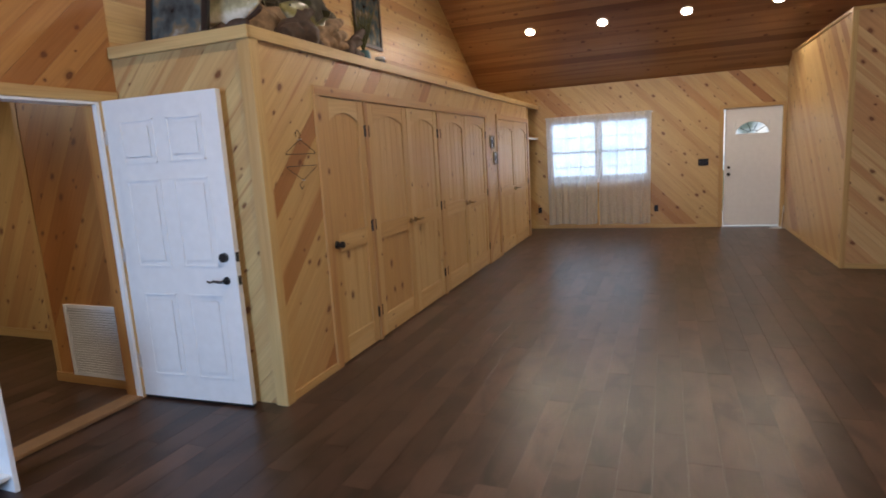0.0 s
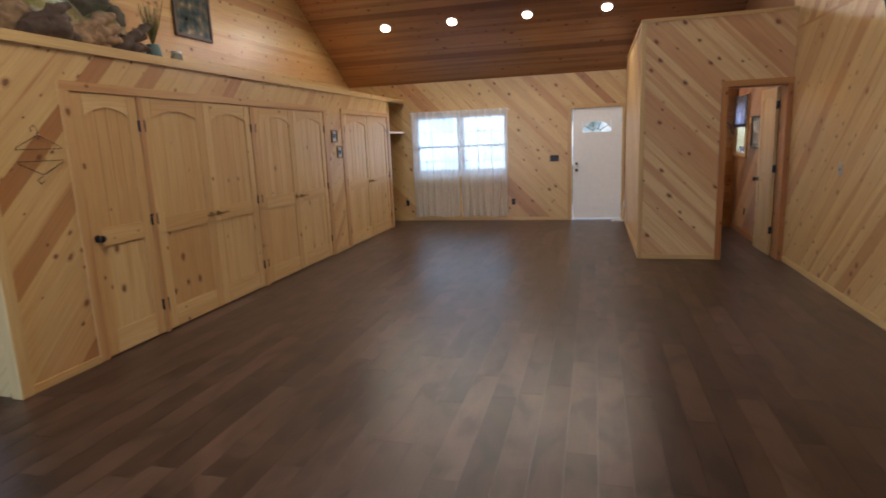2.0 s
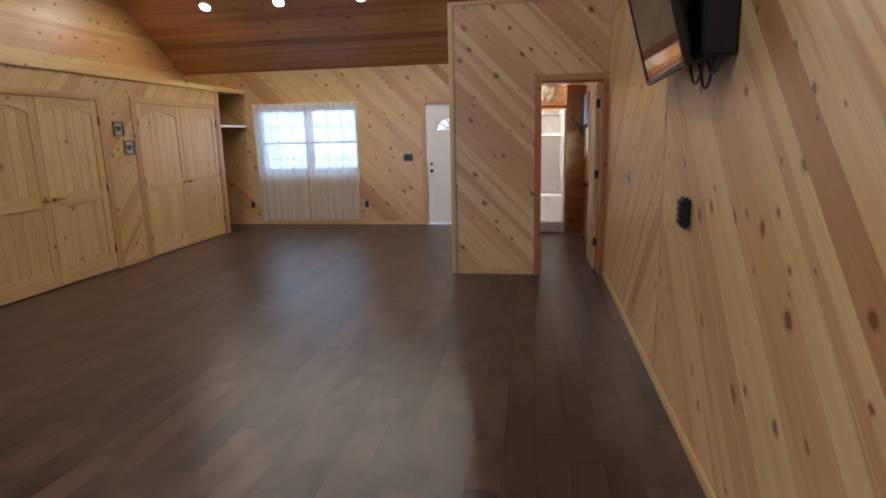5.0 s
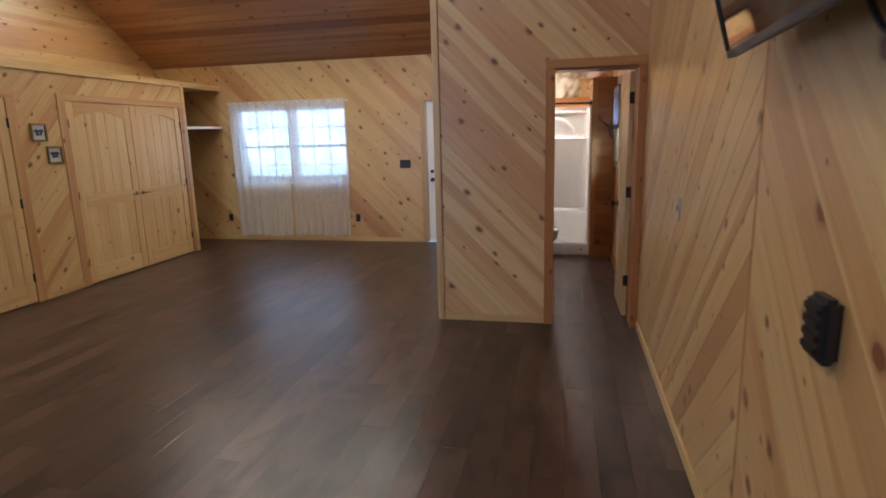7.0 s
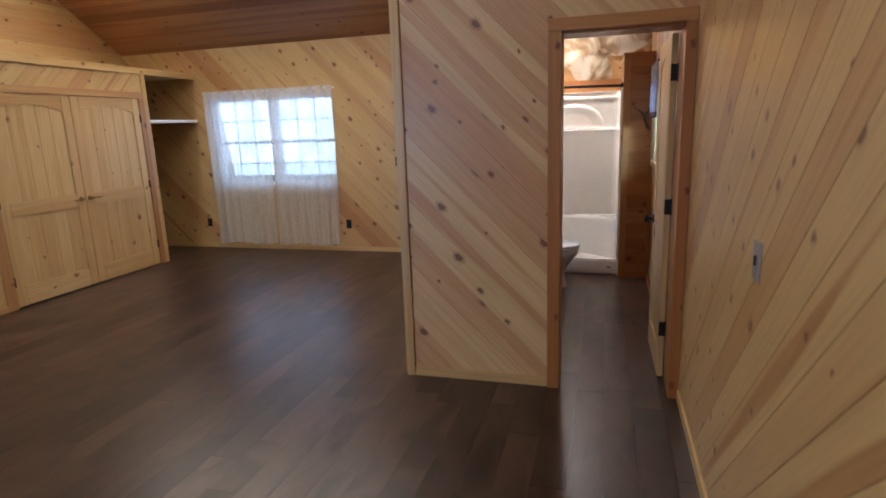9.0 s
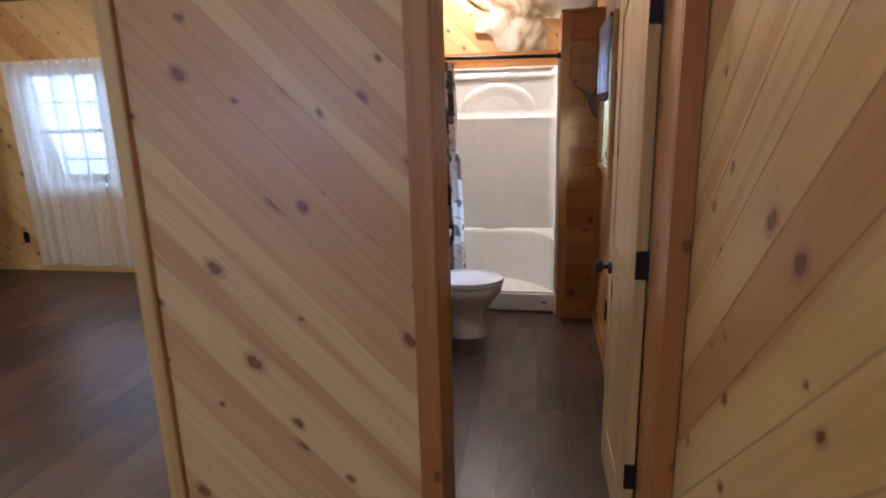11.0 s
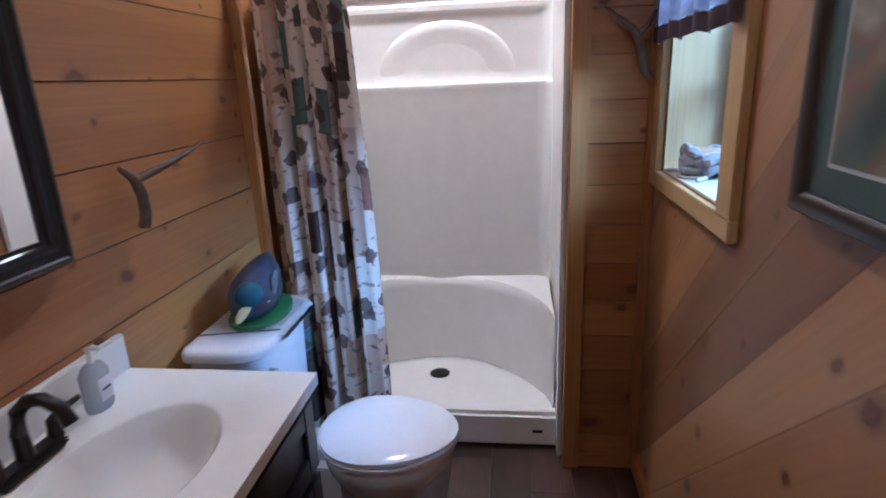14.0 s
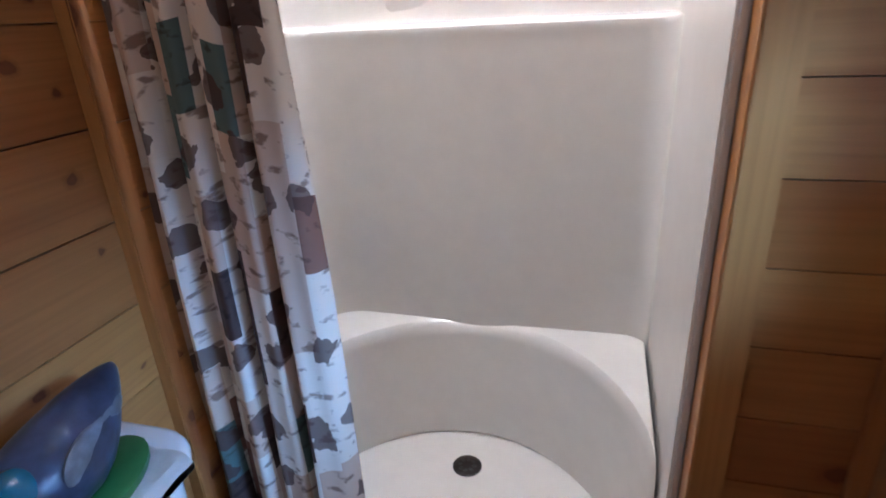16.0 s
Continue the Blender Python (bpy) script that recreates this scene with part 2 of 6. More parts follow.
def empty(name, place=(0, 0, 0), label="", category="", group="", kind=""):
    ob = new(name)
    ob.matrix_basis = place if isinstance(place, Matrix) else Matrix.Translation(place)
    ob.empty_display_size = 0.1
    W[ob] = ob.matrix_basis.copy()
    return tagged(ob, label, category, group, kind)


def grain_uv(bm, d):
    """UVs in metres: u along the grain d, v across it on each face."""
    d = Vector(d).normalized()
    bm.normal_update()
    lay = bm.loops.layers.uv.verify()
    for f in bm.faces:
        a = d - f.normal * d.dot(f.normal)
        if a.length < 0.2:
            a = f.normal.orthogonal()
        a.normalize()
        c = f.normal.cross(a)
        for lo in f.loops:
            lo[lay].uv = (lo.vert.co.dot(a), lo.vert.co.dot(c))


def part(name, bm, material, parent=None, label="", smooth=False, grain=None, kind=""):
    """One mesh object from a bmesh in world places, under its thing or part."""
    if grain is not None:
        grain_uv(bm, grain)
    me = bpy.data.meshes.new(name)
    bmesh.ops.recalc_face_normals(bm, faces=bm.faces)
    if parent is not None:
        bm.transform(W[parent].inverted())
    bm.to_mesh(me)
    bm.free()
    me.materials.append(material)
    if smooth:
        me.polygons.foreach_set("use_smooth", [True] * len(me.polygons))
        me.set_sharp_from_angle(angle=radians(40))
    ob = new(name, me)
    if parent is not None:
        ob.parent = parent
        W[ob] = W[parent]
    else:
        W[ob] = Matrix()
    return tagged(ob, label, kind=kind)


def box(a, b, bevel=0.0, bm=None):
    own = bmesh.new()
    bmesh.ops.create_cube(own, size=1)
    lo, hi = [min(p, q) for p, q in zip(a, b)], [max(p, q) for p, q in zip(a, b)]
    for v in own.verts:
        v.co = [l + (c + 0.5) * (h - l) for l, h, c in zip(lo, hi, v.co)]
    if bevel:
        bmesh.ops.bevel(own, geom=own.edges[:], offset=bevel, segments=2, affect="EDGES", clamp_overlap=True)
    if bm is None:
        return own
    return join(bm, own)


def join(bm, other):
    me = bpy.data.meshes.new("tmp")
    other.to_mesh(me)
    other.free()
    bm.from_mesh(me)
    bpy.data.meshes.remove(me)
    return bm


def rod(a, b, r, r2=None, seg=12, bm=None):
    a, b = Vector(a), Vector(b)
    own = bmesh.new()
    bmesh.ops.create_cone(own, cap_ends=True, segments=seg, radius1=r, radius2=r if r2 is None else r2, depth=(b - a).length)
    own.transform(Matrix.Translation((a + b) / 2) @ (b - a).to_track_quat("Z", "Y").to_matrix().to_4x4())
    return own if bm is None else join(bm, own)


def tube(points, radii, seg=8, bm=None):
    """A swept tube through points."""
    bm = bm or bmesh.new()
    pts = [Vector(p) for p in points]
    if not hasattr(radii, "__len__"):
        radii = [radii] * len(pts)
    rings = []
    for i, p in enumerate(pts):
        d = (pts[min(i + 1, len(pts) - 1)] - pts[max(i - 1, 0)]).normalized()
        a = d.cross(Vector((0.31, 0.17, 0.93))).normalized()
        c = d.cross(a)
        rings.append([bm.verts.new(p + (a * math.cos(k * math.tau / seg) + c * math.sin(k * math.tau / seg)) * radii[i]) for k in range(seg)])
    for r0, r1 in zip(rings, rings[1:]):
        for k in range(seg):
            bm.faces.new((r0[k], r0[(k + 1) % seg], r1[(k + 1) % seg], r1[k]))
    bm.faces.new(rings[0][::-1])
    bm.faces.new(rings[-1])
    return bm


def lathe(profile, place, seg=24, sx=1.0, sy=1.0, bm=None, shift=None):
    """Rings of (radius, z) round an upright axis at place; shift(z) moves a ring in y."""
    bm = bm or bmesh.new()
    rings = []
    for r, z in profile:
        dx, dy = shift(z) if shift else (0, 0)
        rings.append([bm.verts.new((place[0] + dx + sx * r * math.cos(k * math.tau / seg), place[1] + dy + sy * r * math.sin(k * math.tau / seg), place[2] + z)) for k in range(seg)])
    for r0, r1 in zip(rings, rings[1:]):
        for k in range(seg):
            bm.faces.new((r0[k], r0[(k + 1) % seg], r1[(k + 1) % seg], r1[k]))
    bm.faces.new(rings[0][::-1])
    bm.faces.new(rings[-1])
    return bm


def sheet(nu, nv, f, thick=0.0, bm=None):
    """A grid of points f(u, v), u and v from 0 to 1, with UVs u, v."""
    bm = bm or bmesh.new()
    lay = bm.loops.layers.uv.verify()
    g = [[bm.verts.new(f(i / nu, j / nv)) for j in range(nv + 1)] for i in range(nu + 1)]
    for i in range(nu):
        for j in range(nv):
            fc = bm.faces.new((g[i][j], g[i + 1][j], g[i + 1][j + 1], g[i][j + 1]))
            for lo, (a, b) in zip(fc.loops, ((i, j), (i + 1, j), (i + 1, j + 1), (i, j + 1))):
                lo[lay].uv = (a / nu, b / nv)
    if thick:
        bmesh.ops.solidify(bm, geom=bm.faces[:], thickness=thick)
    return bm


def clipped(poly, nx, ny, d):
    """The part of a convex polygon where nx x + ny y <= d."""
    out = []
    for (x0, y0), (x1, y1) in zip(poly, poly[1:] + poly[:1]):
        a, b = nx * x0 + ny * y0 - d, nx * x1 + ny * y1 - d
        if a <= 0:
            out.append((x0, y0))
        if a * b < 0:
            t = a / (a - b)
            out.append((x0 + t * (x1 - x0), y0 + t * (y1 - y0)))
    return out


def rect(a, b, c, d):
    return [(a, c), (b, c), (b, d), (a, d)]


def boards(parent, origin, uax, nax, polys, angle, width, material, depth=0.012, gap=0.0006, vax=(0, 0, 1), joined=None):
    """Tongue-and-groove boards, one object each, on the plane through origin: u along uax, v along vax, facing nax.
    polys: convex pieces of the wall in u, v."""
    o, ua, va, na = Vector(origin), Vector(uax), Vector(vax), Vector(nax)
    dx, dy = math.cos(radians(angle)), math.sin(radians(angle))
    nx, ny = -dy, dx
    ds = [nx * x + ny * y for p in polys for x, y in p]
    made = 0
    for k in range(math.floor(min(ds) / width), math.ceil(max(ds) / width)):
        verts, faces, uvs = [], [], []
        for poly in polys:
            q = clipped(poly, nx, ny, (k + 1) * width - gap)
            q = clipped(q, -nx, -ny, -(k * width + gap)) if len(q) > 2 else q
            if len(q) < 3:
                continue
            b, m = len(verts), len(q)
            for h in (0.0, depth):
                verts += [o + ua * x + va * y + na * h for x, y in q]
            faces.append([b + m + i for i in range(m)])
            uvs += [(dx * x + dy * y, nx * x + ny * y) for x, y in q]
            for i in range(m):
                j = (i + 1) % m
                faces.append([b + i, b + j, b + m + j, b + m + i])
                uvs += [(dx * q[a][0] + dy * q[a][1], nx * q[a][0] + ny * q[a][1] + s) for a, s in ((i, 0), (j, 0), (j, depth), (i, depth))]
        if not verts:
            continue
        if joined is not None:
            joined[0].extend([len(joined[1]) + i for i in f] for f in faces)
            joined[1].extend(verts)
            joined[2].extend(uvs)
            continue
        me = bpy.data.meshes.new("plank")
        me.from_pydata([W[parent].inverted() @ v for v in verts], [], faces)
        lay = me.uv_layers.new(name="UVMap")
        lay.data.foreach_set("uv", [c for uv in uvs for c in uv])
        me.materials.append(material)
        ob = new("plank", me)
        ob.parent = parent
        made += 1
    return made


def wall(name, boxes, label, material=None):
    bm = bmesh.new()
    for a, b in boxes:
        box(a, b, bm=bm)
    return part(name, bm, material or SHADOW_GAP, label=label, kind="structure")


def trim(name, pieces, label, material=None):
    """Trim boards, each a child of one setting object."""
    host = empty(name, (0, 0, 0), label, kind="structure")
    for a, b in pieces:
        d = [abs(q - p) for p, q in zip(a, b)]
        ax = [0, 0, 0]
        ax[d.index(max(d))] = 1
        part("trim_board", box(a, b, 0.003), material or PINE_TRIM, host, grain=ax)
    return host

# ---- structure ----
D = 0.012   # thickness of the wall boards
TOP = 7.2

# subfloor, ground and the land outside
fb_ = box((-0.34, -1.1, -0.12), (6.73, 12.08, -0.003))
box((-4.2, 0.4, -0.12), (-0.341, 4.6, -0.003), bm=fb_)
part("floor", fb_, plain("floor_joint", (0.03, 0.016, 0.011), 0.6), label="dark brown wood-look laminate floor", kind="structure")
FLOOR_OB = bpy.data.objects["floor"]
GRASS = plain("dry_grass", (0.16, 0.16, 0.07), 0.9, vary=0.5, scale=3)
part("porch", box((-2, 12.27, -0.2), (8, 15.2, -0.06)), plain("pale_concrete", (0.5, 0.48, 0.45), 0.8), label="pale concrete porch slab outside the front door", kind="structure")
part("ground", box((-300, -300, -0.6), (300, 300, -0.35)), GRASS, label="dry grass ground outside the house", kind="structure")

# self-glowing boards that stand in for the daylit distance outside the windows
m_, n_, L_, p_ = mat("glowing_distance")
co_ = n_.new("ShaderNodeTexCoord")
nz = n_.new("ShaderNodeTexNoise")
nz.inputs["Scale"].default_value, nz.inputs["Detail"].default_value = 0.55, 6
L_.new(co_.outputs["Object"], nz.inputs["Vector"])
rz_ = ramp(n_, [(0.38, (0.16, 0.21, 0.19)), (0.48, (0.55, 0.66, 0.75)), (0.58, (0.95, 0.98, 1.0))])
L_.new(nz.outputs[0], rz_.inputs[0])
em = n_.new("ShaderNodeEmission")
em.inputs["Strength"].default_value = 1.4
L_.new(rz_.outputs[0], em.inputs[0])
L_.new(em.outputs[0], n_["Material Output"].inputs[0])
part("backdrop_front", box((-30, 40, -0.4), (35, 40.2, 14)), m_, label="glowing backdrop of a pale tree line beyond the front yard", kind="structure")
part("backdrop_side", box((40, -20, -0.4), (40.2, 45, 14)), m_, label="glowing backdrop of a pale tree line beyond the side yard", kind="structure")

# front wall with window and door openings
fw = wall("wall_front", [((-0.34, 12.08 + D, 0), (1.12, 12.26, 2.9)), ((1.12, 12.08 + D, 0), (2.93, 12.26, 0.87)), ((1.12, 12.08 + D, 2.04), (2.93, 12.26, 2.9)),
                         ((2.93, 12.08 + D, 0), (4.12, 12.26, 2.9)), ((4.12, 12.08 + D, 2.07), (5.06, 12.26, 2.9)), ((5.06, 12.08 + D, 0), (6.95, 12.26, 2.9))],
          "front wall of diagonal knotty pine boards")
boards(fw, (0, 12.08 + D, 0), (1, 0, 0), (0, -1, 0), [rect(-0.22, 1.12, 0, 2.8), rect(1.12, 2.93, 0, 0.87), rect(1.12, 2.93, 2.04, 2.8),
       rect(2.93, 4.12, 0, 2.8), rect(4.12, 5.06, 2.07, 2.8), rect(5.06, 5.12, 0, 2.8), rect(5.27, 6.73, 1.86, 2.8)], -45, 0.135, PINE)

# closet front, end and top
cf = wall("wall_closet", [((0.80, 3.82, 0), (0.90 - D, 4.47, 2.33)), ((0.80, 4.47, 2.04), (0.90 - D, 8.56, 2.33)), ((0.80, 8.56, 0), (0.90 - D, 9.17, 2.33)),
                          ((0.80, 9.17, 2.04), (0.90 - D, 11.10, 2.33)), ((0.80, 11.10, 0), (0.90 - D, 11.19, 2.33))], "closet wall of diagonal pale pine boards")
boards(cf, (0.90 - D, 0, 0), (0, 1, 0), (1, 0, 0), [rect(3.82, 4.47, 0, 2.33), rect(4.47, 8.56, 2.04, 2.33), rect(8.56, 9.17, 0, 2.33), rect(9.17, 11.10, 2.04, 2.33),
       rect(11.10, 11.19, 0, 2.33)], 45, 0.135, PINE)
ce = wall("wall_closet_end", [((-0.22, 3.80 + D, 0), (0.80, 3.92, 2.33))], "end of the closet in diagonal pine boards")
boards(ce, (0, 3.80 + D, 0), (1, 0, 0), (0, -1, 0), [rect(-0.22, 0.87, 0, 2.33)], 45, 0.135, PINE)
ca = wall("wall_alcove", [((-0.22, 11.09, 0), (0.80, 11.19 - D, 2.33))], "pine side wall of the shelf alcove")
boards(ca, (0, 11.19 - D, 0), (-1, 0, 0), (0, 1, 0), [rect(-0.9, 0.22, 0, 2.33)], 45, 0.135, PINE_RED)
part("closet_top", box((-0.22, 3.79, 2.33), (0.89, 12.08, 2.365), 0.003), PINE_TRIM, label="flat pine board top of the closet", kind="structure", grain=(0, 1, 0))
trim("closet_trim", [((0.89, 3.78, 2.31), (0.925, 12.075, 2.385)), ((-0.21, 3.765, 2.31), (0.925, 3.798, 2.385)), ((0.83, 3.775, 0), (0.925, 3.86, 2.31)),
                     ((0.893, 11.13, 0), (0.912, 11.20, 2.31))], "pine edge trim of the closet")

# left wall: boards on the slant below, level boards in the gable
lw = wall("wall_left", [((-0.34, -1.1, 0), (-0.22 - D, 2.74, TOP)), ((-0.34, 2.74, 2.03), (-0.22 - D, 3.64, TOP)), ((-0.34, 3.64, 0), (-0.22 - D, 12.26, TOP))],
          "tall gable wall of knotty pine")


def gable(y0, y1, z0, inset=0.0):
    pts = [(y0, z0), (y1, z0), (y1, ceil_z(y1))] + ([(RIDGE_Y, ceil_z(RIDGE_Y))] if y0 < RIDGE_Y < y1 else []) + [(y0, ceil_z(y0))]
    return pts


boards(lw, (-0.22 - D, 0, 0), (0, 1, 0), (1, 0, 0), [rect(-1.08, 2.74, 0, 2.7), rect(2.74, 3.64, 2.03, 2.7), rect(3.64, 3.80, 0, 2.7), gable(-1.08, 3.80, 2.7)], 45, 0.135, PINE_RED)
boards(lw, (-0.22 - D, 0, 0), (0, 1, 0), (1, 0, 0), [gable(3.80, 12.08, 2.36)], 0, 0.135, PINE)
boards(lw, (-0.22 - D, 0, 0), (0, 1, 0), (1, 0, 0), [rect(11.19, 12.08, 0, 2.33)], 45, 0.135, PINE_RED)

# right wall, a chevron that meets on an upright joint, with the bathroom's window
rw = wall("wall_right", [((6.73 + D, -1.1, 0), (6.95, 10.53, TOP)), ((6.73 + D, 10.53, 0), (6.95, 11.10, 1.20)), ((6.73 + D, 10.53, 1.98), (6.95, 11.10, TOP)), ((6.73 + D, 11.10, 0), (6.95, 12.26, TOP))],
          "long side wall of chevron knotty pine boards")
R0 = (6.73 + D, 0, 0)
boards(rw, R0, (0, -1, 0), (-1, 0, 0), [rect(-8.57, -5.875, 0, 2.62)], 45, 0.135, PINE_SIDE, gap=0.0014)
boards(rw, R0, (0, -1, 0), (-1, 0, 0), [rect(-5.85, 1.08, 0, 2.62)], -45, 0.135, PINE_SIDE)
boards(rw, R0, (0, -1, 0), (-1, 0, 0), [[(-y, z) for y, z in gable(-1.08, 8.72, 2.65)][::-1]], 45, 0.135, PINE)
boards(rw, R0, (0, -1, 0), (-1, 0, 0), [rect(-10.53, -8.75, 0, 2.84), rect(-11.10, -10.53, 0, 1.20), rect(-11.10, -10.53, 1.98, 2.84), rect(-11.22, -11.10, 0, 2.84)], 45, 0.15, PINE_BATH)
trim("right_wall_trim", [((6.725, -1.0, 2.62), (6.738, 8.55, 2.65)), ((6.731, 5.852, 0.06), (6.742, 5.872, 2.62))], "narrow pine joint strips on the side wall", PINE_RED)

# bathroom front wall and its long side
bf = wall("wall_bath_front", [((5.12, 8.56 + D, 0), (6.04, 8.75 - D, 2.86)), ((6.04, 8.56 + D, 2.06), (6.69, 8.75 - D, 2.86)), ((6.69, 8.56 + D, 0), (6.73, 8.75 - D, 2.86))],
          "partition of diagonal two-tone pine boards round the bathroom door")
boards(bf, (0, 8.56 + D, 0), (1, 0, 0), (0, -1, 0), [rect(5.12, 6.04, 0, 2.83), rect(6.04, 6.69, 2.06, 2.83), rect(6.69, 6.73, 0, 2.83)], -45, 0.135, PINE_STRIPE, gap=0.0005)
boards(bf, (0, 8.75 - D, 0), (-1, 0, 0), (0, 1, 0), [rect(-6.04, -5.27, 0, 2.84), rect(-6.69, -6.04, 2.06, 2.84)], 0, 0.19, PINE_RED)
bl = wall("wall_bath_side", [((5.10 + D, 8.75 - D, 0), (5.29 - D, 12.08 + D, 2.86))], "bathroom side wall of knotty pine boards")
boards(bl, (5.10 + D, 0, 0), (0, -1, 0), (-1, 0, 0), [rect(-12.08, -8.6, 0, 2.83)], -45, 0.135, PINE)
boards(bl, (5.29 - D, 0, 0), (0, 1, 0), (1, 0, 0), [rect(8.76, 12.08, 0, 2.84)], 0, 0.192, PINE_RED, gap=0.002)
pl = wall("wall_pillar", [((6.4465, 11.225, 0), (6.73 + D, 12.08 + D, 2.17))], "narrow pine pier beside the shower")
boards(pl, (0, 11.224, 0), (1, 0, 0), (0, -1, 0), [rect(6.50, 6.73, 0, 2.17)], 0, 0.142, PINE_RED, gap=0.0013, depth=0.024)
trim("bath_trim", [((6.445, 11.175, 0), (6.505, 11.235, 2.17)), ((6.44, 11.18, 2.17), (6.73, 12.07, 2.195)), ((6.695, 11.185, 0), (6.73, 11.20, 2.17)),
                   ((6.505, 11.188, 2.0), (6.695, 11.2, 2.17)), ((6.505, 11.188, 0.0), (6.695, 11.2, 0.065)),
                   ((5.288, 11.20, 0), (5.325, 11.24, 2.84)), ((6.712, 8.76, 0), (6.73, 11.185, 0.075)), ((5.288, 10.40, 0), (5.303, 11.2, 0.075)),
                   ((5.33, 12.045, 1.89), (6.45, 12.079, 2.02))],
     "pine corner and base trim of the bathroom", PINE_RED)
part("bath_ceiling", box((5.12, 8.58, 2.84), (6.73, 11.84, 2.86)), PINE_CEIL, label="flat pine ceiling over the bathroom", kind="structure", grain=(0, 1, 0))
trim("partition_trim", [((5.085, 8.545, 2.83), (6.73, 8.70, 2.87)), ((5.085, 8.70, 2.83), (5.135, 11.79, 2.87)), ((5.085, 8.542, 0), (5.14, 8.60, 2.83)),
                        ((5.14, 8.548, 0), (6.0, 8.56, 0.06)), ((5.088, 8.60, 0), (5.10, 12.07, 0.06))], "pine corner post, cap and base trim of the partition")
trim("base_trim", [((0.90, 3.86, 0), (0.912, 4.42, 0.06)), ((0.90, 8.62, 0), (0.912, 9.12, 0.06)), ((-0.21, 12.066, 0), (1.0, 12.08, 0.06)), ((1.0, 12.066, 0), (4.06, 12.08, 0.06)),
                   ((6.718, -1.05, 0), (6.73, 8.53, 0.065)), ((-0.2, 11.19, 0), (0.885, 11.20, 0.06)), ((-0.22, 11.21, 0), (-0.208, 12.06, 0.06))], "low pine baseboard")
trim("closet_casing", [((0.895, 4.42, 0), (0.915, 4.505, 2.03)), ((0.895, 4.42, 2.03), (0.917, 8.62, 2.10)), ((0.895, 5.135, 0), (0.913, 5.185, 2.03)), ((0.895, 6.745, 0), (0.913, 6.82, 2.03)),
                       ((0.895, 8.52, 0), (0.915, 8.62, 2.03)), ((0.895, 9.10, 0), (0.915, 9.20, 2.03)), ((0.895, 9.10, 2.03), (0.917, 11.13, 2.10)), ((0.895, 11.055, 0), (0.915, 11.13, 2.03))],
     "pine casings round the closet doors", PINE_CASE)
trim("bath_door_casing", [((5.985, 8.535, 0), (6.055, 8.56, 2.05)), ((5.985, 8.532, 2.05), (6.73, 8.56, 2.115)), ((6.672, 8.535, 0), (6.728, 8.56, 2.05)),
                          ((6.035, 8.56, 0), (6.055, 8.76, 2.05)), ((6.672, 8.56, 0), (6.69, 8.80, 2.05)), ((6.055, 8.56, 2.035), (6.672, 8.76, 2.06)),
                          ((5.985, 8.752, 0), (6.05, 8.765, 2.05))],
     "reddish pine jamb and casing of the bathroom door", PINE_RED)

# back wall, with the window that lets daylight in behind
bw = wall("wall_back", [((-0.34, -1.25, 0), (0.5, -1.08, TOP)), ((0.5, -1.25, 0), (2.3, -1.08, 0.85)), ((0.5, -1.25, 2.1), (2.3, -1.08, TOP)), ((2.3, -1.25, 0), (6.95, -1.08, TOP))],
          "back wall of pine", PINE)

# room beyond the white door
sr = wall("wall_side_room", [((-1.19, 3.74 + D, 0), (-0.34, 3.90, 2.6)), ((-4.2, 4.50 + D, 0), (-1.0, 4.65, 2.6)), ((-1.19 + D, 3.90, 0), (-1.0, 4.52, 2.6)), ((-4.35, 0.4, 0), (-4.2, 4.65, 2.6)), ((-4.35, 0.25, 0), (-0.34, 0.4, 2.6))],
          "pine walls of the room beyond the open door", PINE)
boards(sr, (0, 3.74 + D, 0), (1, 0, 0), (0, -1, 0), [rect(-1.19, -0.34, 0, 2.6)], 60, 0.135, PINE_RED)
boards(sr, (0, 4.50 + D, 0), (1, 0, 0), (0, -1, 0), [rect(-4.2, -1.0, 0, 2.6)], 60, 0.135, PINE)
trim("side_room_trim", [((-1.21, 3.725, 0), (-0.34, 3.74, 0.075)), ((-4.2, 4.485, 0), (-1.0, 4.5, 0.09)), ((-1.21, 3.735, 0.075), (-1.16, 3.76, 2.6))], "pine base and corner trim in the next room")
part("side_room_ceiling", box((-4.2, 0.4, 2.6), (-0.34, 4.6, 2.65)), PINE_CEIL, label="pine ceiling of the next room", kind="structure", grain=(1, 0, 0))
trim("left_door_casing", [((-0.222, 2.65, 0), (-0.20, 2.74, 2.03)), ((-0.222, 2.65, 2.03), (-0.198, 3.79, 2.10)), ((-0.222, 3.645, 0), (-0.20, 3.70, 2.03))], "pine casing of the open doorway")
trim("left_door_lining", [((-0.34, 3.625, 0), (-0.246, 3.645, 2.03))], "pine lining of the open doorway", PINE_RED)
trim("left_door_jamb", [((-0.245, 3.622, 0), (-0.205, 3.645, 2.03)), ((-0.34, 2.735, 0), (-0.205, 2.755, 2.03)), ((-0.34, 2.755, 2.012), (-0.205, 3.625, 2.032))], "white-painted door jamb", WHITE_PAINT)
part("door_threshold", box((-0.34, 2.75, -0.002), (-0.19, 3.63, 0.022), 0.006), plain("oak_threshold", (0.25, 0.15, 0.08), 0.45), label="low wooden door threshold", kind="structure")

